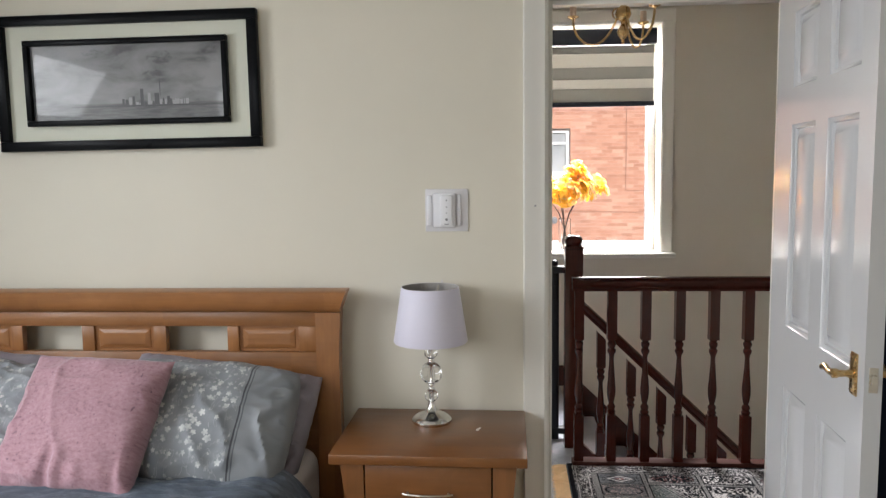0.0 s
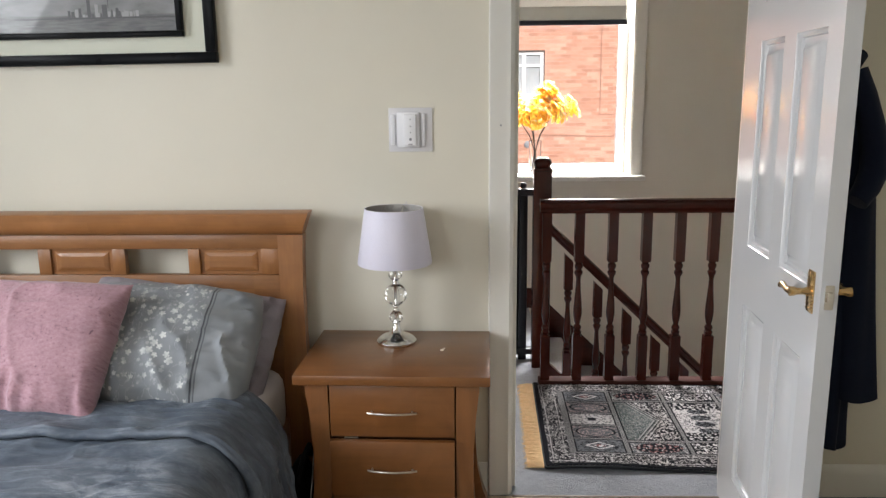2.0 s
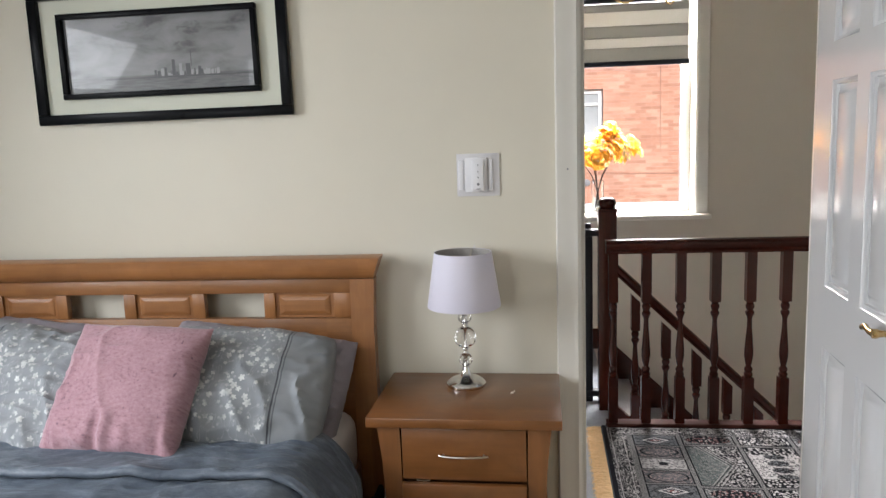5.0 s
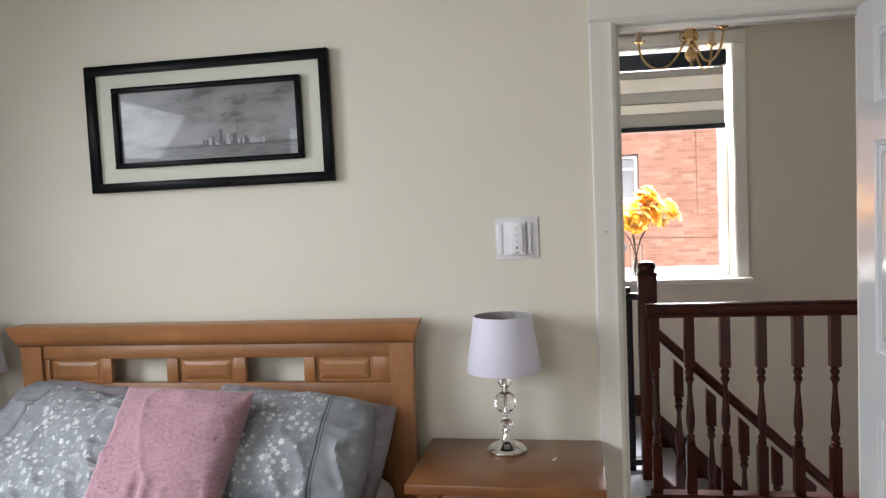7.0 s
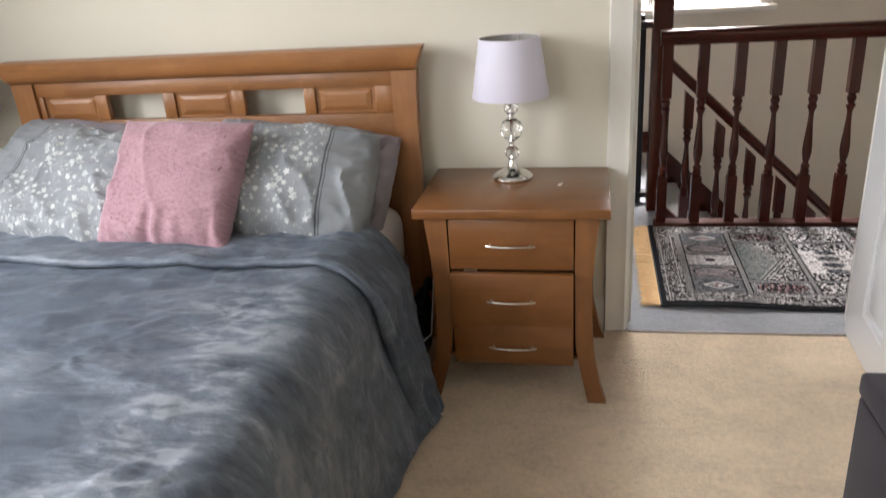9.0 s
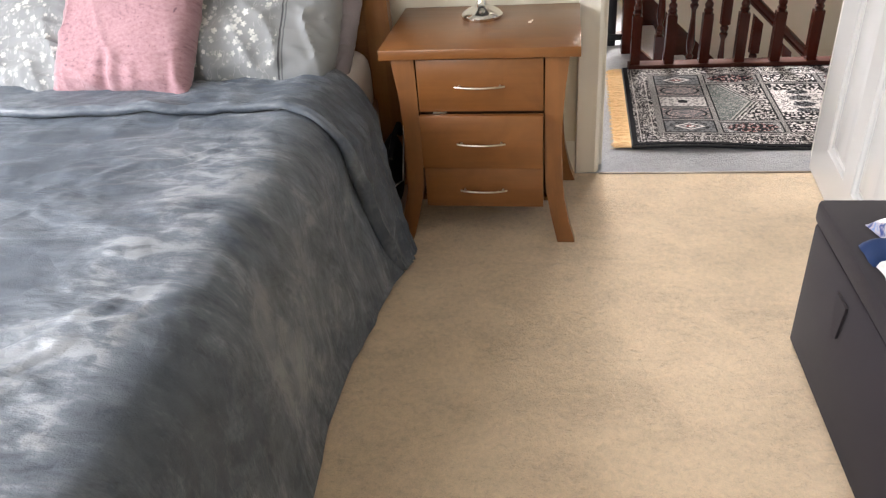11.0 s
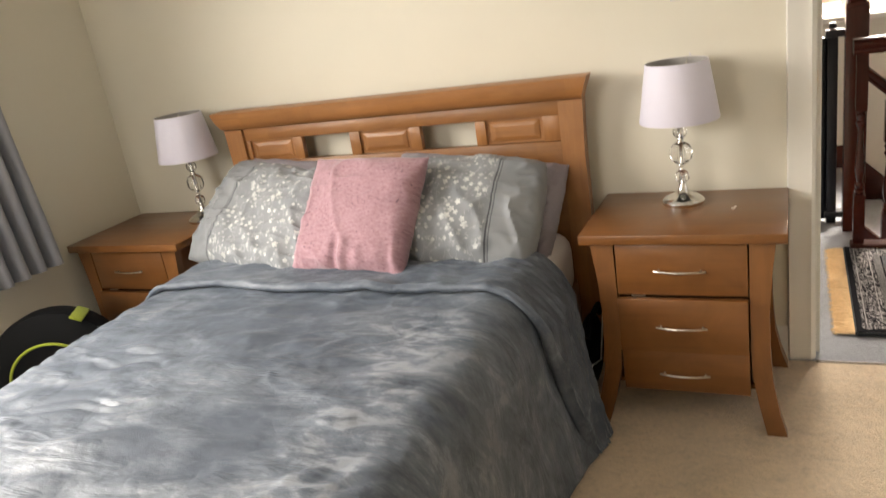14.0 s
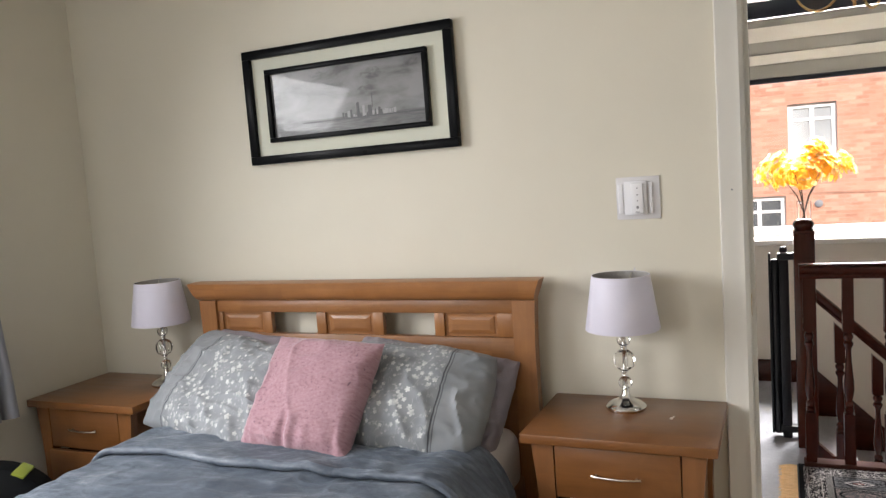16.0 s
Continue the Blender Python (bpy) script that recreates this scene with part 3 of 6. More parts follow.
def part(name, bm, mat, parent=None, label="", at=None, smooth=True):
    ob = new(name, mesh_of(name, bm, mat, smooth))
    if parent is not None:
        ob.parent = parent
    if at is not None:
        ob.matrix_basis = at
    return tagged(ob, label)


def thing(name, label, category, at=None, group="", kind=""):
    ob = new(name)
    ob.empty_display_size = 0.1
    if at is not None:
        ob.matrix_basis = at
    return tagged(ob, label, category, group, kind)


def solid(name, bm, mat, label, category, at=None, kind="", group="", smooth=True):
    return tagged(part(name, bm, mat, None, "", at, smooth), label, category, group, kind)


def rough_at(p, scale, seed=0.0):
    return noise.noise(Vector((p[0] * scale + seed, p[1] * scale - seed, p[2] * scale + 0.5 * seed)))


# ---- the rooms ----
XL, XR, YB, H = -2.83, 1.75, -4.0, 2.46      # bedroom: left wall, right wall, back wall, ceiling
YW = 0.12                                     # the bed wall's far face
LX0, LX1, LY = -2.2, 2.3, 2.45                # landing
DX0, DX1, DZ = 0.0, 0.772, 1.99               # doorway

solid("floor", boxes((XL - 0.2, XR + 0.2, YB - 0.2, -0.025, -0.2, 0.0)), BEIGE, "beige cut-pile bedroom carpet, slightly trodden", "carpet", kind="structure")
solid("floor_landing", boxes((LX0, LX1, -0.025, 1.085, -0.2, -0.004), (LX0, 0.25, 1.085, LY, -0.2, -0.004)), GREYCARPET, "mottled grey landing carpet", "carpet", kind="structure")
solid("threshold_strip", boxes((DX0, DX1, -0.033, -0.022, -0.01, 0.003), bevel=0.001), plain("worn_bronze_strip", (0.16, 0.125, 0.085), 0.6), "thin bronze-brown carpet threshold strip", "threshold", kind="structure")
solid("ceiling", boxes((XL - 0.2, XR + 0.2, YB - 0.2, YW, H, H + 0.2)), CEIL, "white painted bedroom ceiling", "ceiling", kind="structure")
solid("ceiling_landing", boxes((LX0 - 0.2, LX1 + 0.2, YW, LY + 0.2, H, H + 0.2)), CEIL, "white painted landing ceiling", "ceiling", kind="structure")
solid("wall_north", boxes((XL - 0.2, DX0 - 0.03, 0, YW - 0.004, -0.2, H), (DX1 + 0.03, XR + 0.2, 0, YW - 0.004, -0.2, H), (DX0 - 0.03, DX1 + 0.03, 0, YW - 0.004, DZ + 0.03, H)), CREAM, "cream painted bedroom wall", "wall", kind="structure", smooth=False)
WA, WB = -2.52, -1.08                         # window in the left wall, along y
WC, WD = -2.62, -1.28                         # window in the back wall, along x
solid("wall_west", boxes((XL - 0.2, XL, YB - 0.2, WA, -0.2, H), (XL - 0.2, XL, WB, 0, -0.2, H), (XL - 0.2, XL, WA, WB, -0.2, 0.90), (XL - 0.2, XL, WA, WB, 2.20, H)), CREAM, "cream painted wall with a window", "wall", kind="structure", smooth=False)
solid("wall_south", boxes((XL, WC, YB - 0.2, YB, -0.2, H), (WD, XR + 0.2, YB - 0.2, YB, -0.2, H), (WC, WD, YB - 0.2, YB, -0.2, 0.90), (WC, WD, YB - 0.2, YB, 2.20, H)), CREAM, "cream painted wall with a window", "wall", kind="structure", smooth=False)
solid("wall_east", boxes((XR, XR + 0.2, YB, 0, -0.2, H)), CREAM, "plain cream painted wall", "wall", kind="structure")
# landing side: skins of the bed wall, the outer wall with its window, the ends, and the well below
WX0, WX1, WZ0, WZ1 = -0.50, 0.888, 0.898, 2.36
solid("wall_landing_south", boxes((LX0, DX0 - 0.03, YW - 0.004, YW, -2.8, H), (DX1 + 0.03, LX1, YW - 0.004, YW, -2.8, H), (DX0 - 0.03, DX1 + 0.03, YW - 0.004, YW, DZ + 0.03, H)), GREYWALL, "grey-beige landing wall", "wall", kind="structure")
solid("wall_landing_north", boxes((LX0 - 0.2, WX0, LY, LY + 0.22, -2.8, H), (WX1, LX1 + 0.2, LY, LY + 0.22, -2.8, H), (WX0, WX1, LY, LY + 0.22, -2.8, WZ0 - 0.04), (WX0, WX1, LY, LY + 0.22, WZ1, H)), GREYWALL, "grey-beige painted stairwell wall with a window", "wall", kind="structure", smooth=False)
solid("wall_landing_west", boxes((LX0 - 0.2, LX0, YW, LY, -2.8, H)), GREYWALL, "plain grey-beige wall", "wall", kind="structure")
solid("wall_landing_east", boxes((LX1, LX1 + 0.2, YW, LY, -2.8, H)), GREYWALL, "plain grey-beige wall", "wall", kind="structure")
solid("floor_hall", boxes((LX0, LX1 + 0.2, YW, LY, -2.8, -2.6)), STAIRCARPET, "grey hall carpet below the stairs", "carpet", kind="structure")
solid("wall_stairwell", boxes((0.25, LX1, 1.085, 1.10, -2.6, -0.21)), GREYWALL, "painted wall under the landing edge", "wall", kind="structure")

# skirting boards
BB = [(0.0, 0.0), (-0.016, 0.0), (-0.016, 0.085), (-0.010, 0.108), (-0.004, 0.118), (0.0, 0.118)]
bb = prism(BB, 0, XL, DX0 - 0.086)
prism(BB, 0, DX1 + 0.086, XR, bm=bb)
prism([(XL - y, z) for y, z in BB], 1, YB, -0.018, bm=bb)
prism([(XR + y, z) for y, z in BB], 1, YB, -0.018, bm=bb)
solid("baseboard", bb, SATINW, "white painted moulded skirting board", "skirting", kind="structure")
solid("baseboard_landing", prism([(LY + y * 1.1, z * 1.15) for y, z in BB], 0, LX0, 0.30), MAHO_X, "dark brown stained landing skirting board", "skirting", kind="structure")

# door lining and architraves
ARC = [(0.0, 0.0), (0.0, -0.010), (0.012, -0.020), (0.030, -0.018), (0.050, -0.022), (0.078, -0.022), (0.082, -0.016), (0.082, 0.0)]


def architrave(name, x0, x1, z0, z1, y, mat, flip=1.0, foot=True):
    """A moulded surround: two uprights and a head, its inner edge on the opening."""
    ob = thing(name, "white painted moulded surround", "architrave", kind="structure")
    part("upright", prism([(x0 - a, y + b * flip) for a, b in ARC], 2, z0, z1), mat, ob)
    part("upright", prism([(x1 + a, y + b * flip) for a, b in ARC], 2, z0, z1), mat, ob)
    part("head", prism([(y + b * flip * 1.04, z1 + a) for a, b in ARC], 0, x0 - 0.082, x1 + 0.082), mat, ob)
    return ob


architrave("door_trim", DX0 - 0.004, DX1 + 0.004, 0.0, DZ + 0.004, 0.0, SATINW)
architrave("door_trim_landing", DX0 - 0.004, DX1 + 0.004, 0.0, DZ + 0.004, YW, SATINW, -1.0)
solid("nail", lathe([(0.0, 0.0), (0.003, 0.0), (0.003, 0.003), (0.0, 0.004)], 10), GREYPL, "small nail head in the door surround", "nail", pose(-0.047, -0.0205, 1.315, 90))
lin = thing("door_lining", "white painted door lining with a stop bead", "door frame", kind="structure")
part("jamb", boxes((DX0 - 0.03, DX0, -0.002, YW + 0.002, 0, DZ), (DX0, DX0 + 0.014, 0.045, 0.075, 0, DZ), bevel=0.002), SATINW, lin)
part("jamb", boxes((DX1, DX1 + 0.03, -0.002, YW + 0.002, 0, DZ), (DX1 - 0.014, DX1, 0.045, 0.075, 0, DZ), bevel=0.002), SATINW, lin)
part("head", boxes((DX0 - 0.03, DX1 + 0.03, -0.002, YW + 0.002, DZ, DZ + 0.03), (DX0 + 0.014, DX1 - 0.014, 0.045, 0.075, DZ - 0.014, DZ), bevel=0.002), SATINW, lin)
part("strike_plate", boxes((-0.0005, 0.0015, 0.012, 0.034, 0.90, 0.97)), BRASS, lin, "small brass strike plate")


# ---- the open door ----
def open_door():
    w, h, th = 0.755, 1.975, 0.040
    d = thing("door_1", "white gloss six-panel door standing open into the bedroom", "door", pose(DX1 - 0.041, -0.006, 0.008, 0, 0, -94.0), kind="structure")
    # the leaf lies along local x from the hinge; local y = 0 is the seen face
    xs = [0.0, 0.158, 0.364, 0.455, 0.662, w]
    zs = [0.0, 0.140, 0.745, 0.934, 1.553, 1.664, 1.886, h]
    bm = bmesh.new()
    for a, b in ((0, 1), (2, 3), (4, 5)):
        box(bm, xs[a], xs[b], 0, th, 0, h)
    for a, b in ((0, 1), (2, 3), (4, 5), (6, 7)):
        for c, e in ((1, 2), (3, 4)):
            box(bm, xs[c], xs[e], 0, th, zs[a], zs[b])
    leaf = part("leaf", bm, GLOSSW, d, smooth=False)
    for c, e in ((1, 2), (3, 4)):
        for a, b in ((1, 2), (3, 4), (5, 6)):
            x0, x1, z0, z1 = xs[c], xs[e], zs[a], zs[b]
            bm = bmesh.new()
            for y, s in ((0.0, 1.0), (th, -1.0)):
                loops = []
                for inset, dep in ((0.0, 0.0005), (0.003, 0.005), (0.012, 0.008), (0.015, 0.016), (0.024, 0.016), (0.044, 0.004), (0.046, 0.003)):
                    yy = y + s * dep
                    loops.append([bm.verts.new(q) for q in ((x0 + inset, yy, z0 + inset), (x1 - inset, yy, z0 + inset), (x1 - inset, yy, z1 - inset), (x0 + inset, yy, z1 - inset))])
                for p, q in zip(loops, loops[1:]):
                    for i in range(4):
                        bm.faces.new((p[i], p[(i + 1) % 4], q[(i + 1) % 4], q[i]))
                bm.faces.new(loops[-1])
            part("panel", bm, GLOSSW, leaf)
    for s, y in ((-1.0, 0.0), (1.0, th)):
        hd = part("door_handle", lathe([(0.0, 0), (0.011, 0), (0.011, 0.012), (0.008, 0.02), (0.009, 0.036), (0.012, 0.042), (0.012, 0.052), (0.0, 0.056)], 16), BRASS, d, "brass lever handle", pose(w - 0.056, y, 0.926, 90 if s < 0 else -90))
        bm = boxes((-0.019, 0.019, -0.052, 0.052, -0.0005, 0.004), bevel=0.0015)
        box(bm, -0.014, 0.014, -0.046, 0.046, 0.004, 0.006, bevel=0.001)
        for q in range(-5, 6):
            for e in (-0.0165, 0.0165):
                lathe([(0.0035, 0.003), (0.0028, 0.0055), (0.0, 0.0062)], 6, (e, q * 0.0085), bm)
        part("backplate", bm, BRASS, hd)
        bm = tube([(0, 0, 0.046), (-0.030, 0.003 * s, 0.048), (-0.060, -0.004 * s, 0.047), (-0.086, 0.005 * s, 0.044), (-0.098, 0.012 * s, 0.043)], [0.010, 0.0075, 0.007, 0.0085, 0.004], 10)
        part("lever", bm, BRASS, hd)
        for q in (-0.040, 0.040):
            part("screw", lathe([(0.0, 0.006), (0.004, 0.006), (0.003, 0.0078), (0.0, 0.008)], 8, (0, q)), BRASS, hd)
    part("latch", boxes((w - 0.001, w + 0.0012, 0.010, 0.030, 0.895, 0.955), (w, w + 0.010, 0.013, 0.027, 0.915, 0.937)), CHROME, d, "steel latch plate and bolt")
    for z in (0.25, 1.70):
        part("hinge", lathe([(0.006, z), (0.006, z + 0.09)], 10, (-0.004, 0.043)), BRASS, d)
    return d


open_door()


# ---- windows ----
def casement(name, label, w, h, at, bars=()):
    """A white plastic window in local x (width) and z (height), 0.06 deep along +y."""
    ob = thing(name, label, "window", at, kind="structure")
    f = 0.055
    fr = part("window_frame", boxes((0, f, 0, 0.06, 0, h), (w - f, w, 0, 0.06, 0, h), (f, w - f, 0, 0.06, 0, f), (f, w - f, 0, 0.06, h - f, h), bevel=0.004), UPVC, ob)
    for x in bars:
        part("mullion", boxes((x - 0.035, x + 0.035, 0.002, 0.058, f, h - f), bevel=0.004), UPVC, ob)
    edges = [f] + [v for x in bars for v in (x - 0.035, x + 0.035)] + [w - f]
    for a, b in zip(edges[::2], edges[1::2]):
        p = part("pane", boxes((a, b, 0.028, 0.032, f, h - f)), PANE, ob)
        p.visible_shadow = False
        part("gasket", boxes((a, a + 0.006, 0.018, 0.027, f, h - f), (b - 0.006, b, 0.018, 0.027, f, h - f), (a + 0.006, b - 0.006, 0.018, 0.027, f, f + 0.006), (a + 0.006, b - 0.006, 0.018, 0.027, h - f - 0.006, h - f)), GREYPL, ob)
    return ob


w1 = casement("window_1", "white plastic landing window over a painted sill", WX1 - WX0, WZ1 - WZ0, pose(WX0, LY + 0.15, WZ0))
part("window_sill", boxes((WX0 - 0.10, WX1 + 0.094, LY - 0.085, LY + 0.15, WZ0 - 0.034, WZ0 - 0.002), bevel=0.008), SATINW, w1, "white painted sill", pose(-WX0, -LY - 0.15, -WZ0))
architrave("window_trim", WX0, WX1, WZ0 - 0.002, WZ1, LY, SATINW)
w2 = casement("window_2", "white plastic bedroom window with a mullion", WB - WA, 1.30, pose(XL - 0.10, WA, 0.90, 0, 0, 90), ((WB - WA) * 0.5,))
part("window_sill", boxes((-0.05, WB - WA + 0.05, -0.16, -0.002, -0.03, -0.002), bevel=0.006), SATINW, w2)
w3 = casement("window_3", "white plastic bedroom window with a mullion", WD - WC, 1.30, pose(WD, YB - 0.10, 0.90, 0, 0, 180), ((WD - WC) * 0.5,))
part("window_sill", boxes((-0.05, WD - WC + 0.05, -0.16, -0.002, -0.03, -0.002), bevel=0.006), SATINW, w3)


# ---- houses outside ----
NETGLASS, DARKGLASS = plain("curtained_glass", (0.42, 0.44, 0.46), 0.15), plain("dark_glass", (0.11, 0.12, 0.13), 0.12)


def house(name, at, width, height, openings):
    """A brick front in local x and z, its face on y = 0, turned towards -y."""
    ob = thing(name, "red brick house across the gap, with white windows", "house", at)
    x0, x1 = -width / 2, width / 2
    bm = bmesh.new()
    cuts = sorted({x0, x1, *(o[0] for o in openings), *(o[1] for o in openings)})
    for a, b in zip(cuts, cuts[1:]):
        z = -3.0
        for o in sorted((o for o in openings if o[0] <= a and o[1] >= b), key=lambda o: o[2]):
            box(bm, a, b, 0, 0.3, z, o[2])
            z = o[3]
        box(bm, a, b, 0, 0.3, z, height)
    part("wall", bm, BRICK, ob, smooth=False)
    part("roof", prism([(-0.3, height), (4.0, height + 3.0), (8.0, height), (8.0, height - 0.12), (-0.3, height - 0.12)], 0, x0 - 0.2, x1 + 0.2), plain("slate", (0.08, 0.085, 0.095), 0.6), ob)
    part("gutter", boxes((x0, x1, -0.12, 0.0, height - 0.22, height - 0.12), bevel=0.02), SATINW, ob)
    for a, b, c, e in openings:
        wd = part("window", boxes((a, a + 0.09, 0.08, 0.16, c, e), (b - 0.09, b, 0.08, 0.16, c, e), (a + 0.09, b - 0.09, 0.08, 0.16, c, c + 0.09), (a + 0.09, b - 0.09, 0.08, 0.16, e - 0.09, e), ((a + b) / 2 - 0.04, (a + b) / 2 + 0.04, 0.09, 0.15, c + 0.09, e - 0.09)), UPVC, ob)
        part("transom", boxes((a + 0.09, b - 0.09, 0.092, 0.148, e - 0.34, e - 0.28)), UPVC, wd)
        part("pane", boxes((a + 0.09, b - 0.09, 0.118, 0.126, c + 0.09, e - 0.09)), DARKGLASS if c < 0 else NETGLASS, wd)
        part("sill", boxes((a - 0.06, b + 0.06, -0.06, 0.10, c - 0.08, c - 0.002), bevel=0.01), SATINW, wd)
    return ob


FRONT = [(0.60, 1.47, 1.33, 2.34), (-0.45, 0.53, -0.55, 0.55), (-4.0, -3.0, 1.2, 2.3), (4.6, 5.6, 1.2, 2.3)]
front_house = house("brick_house", pose(0, 14.0, 0), 16, 5.0, FRONT)
house("brick_house", pose(-14.0, -3.0, 0, 0, 0, 90), 18, 4.2, [(-3.4, -2.0, 0.9, 2.2), (0.6, 2.0, 0.9, 2.2), (4.2, 5.4, 0.9, 2.2), (-3.4, -2.0, -2.2, -0.6), (0.6, 2.0, -2.2, -0.6)])
# unseen tall house added behind, high enough to keep the sun out of window_3
house("brick_house", pose(0.0, -14.0, 0, 0, 0, 180), 22, 9.0, [(-2.2, -0.9, 0.7, 2.2), (1.2, 2.5, 0.7, 2.2), (4.6, 5.9, 0.7, 2.2), (1.2, 2.5, 4.2, 5.6), (4.6, 5.9, 4.2, 5.6)])
CABLE = plain("brown_cable", (0.42, 0.22, 0.16), 0.6)
part("cable", tube([(2.655, -0.02, 4.7), (2.65, -0.02, 2.2), (2.655, -0.02, 1.0), (3.4, -0.02, 1.0), (4.4, -0.02, 1.02)], 0.007, 6), CABLE, front_house, "brown cable clipped to the brick")
part("cable", tube([(0.6, -0.02, 0.60), (1.85, -0.02, 0.557), (3.05, -0.02, 0.53), (4.4, -0.02, 0.56)], 0.007, 6), CABLE, front_house, "brown cable clipped to the brick")
part("vent", lathe([(0.0, 0.0), (0.075, 0.0), (0.075, 0.04), (0.055, 0.05), (0.0, 0.05)], 18), GREYPL, front_house, "round grey wall vent", pose(1.123, 0.0, 0.37, 90))
solid("ground", boxes((-400, 400, -400, 400, -3.1, -3.0)), plain("asphalt", (0.055, 0.055, 0.055), 0.9), "grey paved ground between the houses", "ground", kind="structure")


# ---- bed ----
BX = -1.445          # middle of the bed


def bed():
    b = thing("bed", "honey-stained wooden double bed with a pierced panelled headboard", "bed", pose(BX, 0, -0.008))
    hb = part("headboard", boxes((-0.66, 0.66, -0.062, -0.030, 0.30, 0.835), bevel=0.003), WOOD_X, b, "", Matrix.Translation((0.0202, -0.035, 0.0196)) @ Matrix.Diagonal((0.986, 1, 0.986, 1)))
    # crown: a hollow-fronted rail that leans out, with slanted ends
    prof = [(-0.020, 0.974), (-0.064, 0.974), (-0.072, 0.976), (-0.084, 0.984), (-0.093, 0.997), (-0.099, 1.014), (-0.103, 1.034), (-0.104, 1.046), (-0.098, 1.050), (-0.020, 1.050)]
    bm = bmesh.new()
    ends = []
    for s in (-1, 1):
        ends.append([bm.verts.new((s * (0.738 + 0.028 * min(1.0, max(0.0, (z - 0.974) / 0.072))), y, z)) for y, z in prof])
        bm.faces.new(ends[-1])
    for i in range(len(prof)):
        j = (i + 1) % len(prof)
        bm.faces.new((ends[0][i], ends[0][j], ends[1][j], ends[1][i]))
    part("crown_rail", bm, WOOD_X, hb)
    part("upper_rail", boxes((-0.655, 0.655, -0.060, -0.028, 0.924, 0.973), bevel=0.002), WOOD_X, hb)
    for s in (-1, 1):
        out = [(0.655, -0.011), (0.752, -0.011), (0.746, 0.20), (0.738, 0.45), (0.734, 0.62), (0.733, 0.80), (0.736, 0.90), (0.740, 0.973), (0.655, 0.973)]
        part("post", prism([(s * x, z) for x, z in out], 1, -0.070, -0.022), WOOD_Z, hb)
    xs = [v - 0.020 for v in (-0.612, -0.405, -0.365, -0.150, -0.106, 0.106, 0.150, 0.365, 0.405, 0.614)]
    for a, c in ((-0.655, xs[0]), (xs[1], xs[2]), (xs[3], xs[4]), (xs[5], xs[6]), (xs[7], xs[8]), (xs[9], 0.655)):
        part("stile", boxes((a, c, -0.058, -0.032, 0.8355, 0.9235), bevel=0.002), WOOD_Z, hb)
    for a, c in ((xs[0], xs[1]), (xs[4], xs[5]), (xs[8], xs[9])):
        bm = boxes((a, c, -0.048, -0.036, 0.836, 0.923))
        loops = []
        for inset, y in ((0.013, -0.048), (0.017, -0.051), (0.030, -0.054), (0.033, -0.0545)):
            loops.append([bm.verts.new(q) for q in ((a + inset, y, 0.836 + inset * 0.75), (c - inset, y, 0.836 + inset * 0.75), (c - inset, y, 0.923 - inset * 0.75), (a + inset, y, 0.923 - inset * 0.75))])
        for p, q in zip(loops, loops[1:]):
            for i in range(4):
                bm.faces.new((p[i], p[(i + 1) % 4], q[(i + 1) % 4], q[i]))
        bm.faces.new(loops[-1])
        part("raised_panel", bm, WOOD_X, hb, smooth=False)
    for s in (-1, 1):
        part("side_rail", boxes((s * 0.662 - 0.013, s * 0.662 + 0.013, -2.14, -0.072, 0.16, 0.34), bevel=0.004), WOOD_Y, b)
    fb = part("footboard", boxes((-0.66, 0.66, -2.205, -2.175, 0.10, 0.44), bevel=0.004), WOOD_X, b)
    part("cap_rail", boxes((-0.69, 0.69, -2.222, -2.158, 0.442, 0.474), bevel=0.008), WOOD_X, fb)
    for s in (-1, 1):
        part("leg", boxes((s * 0.640 - 0.03, s * 0.640 + 0.03, -2.217, -2.163, 0.008, 0.44), bevel=0.004), WOOD_Z, fb)
    for i in range(9):
        y = -0.2 - i * 0.22
        part("slat", boxes((-0.645, 0.645, y - 0.035, y + 0.035, 0.27, 0.29)), WOOD_X, b)
    return b


bed()


def rounded_slab(x0, x1, y0, y1, z0, z1, r, seg=4):
    bm = bmesh.new()
    box(bm, x0, x1, y0, y1, z0, z1)
    bmesh.ops.bevel(bm, geom=bm.edges[:], offset=r, segments=seg, profile=0.55, affect="EDGES")
    return bm


solid("mattress", rounded_slab(BX - 0.660, BX + 0.672, -2.10, -0.085, 0.286, 0.520, 0.07), SHEET, "mattress under a pale fitted sheet", "mattress")


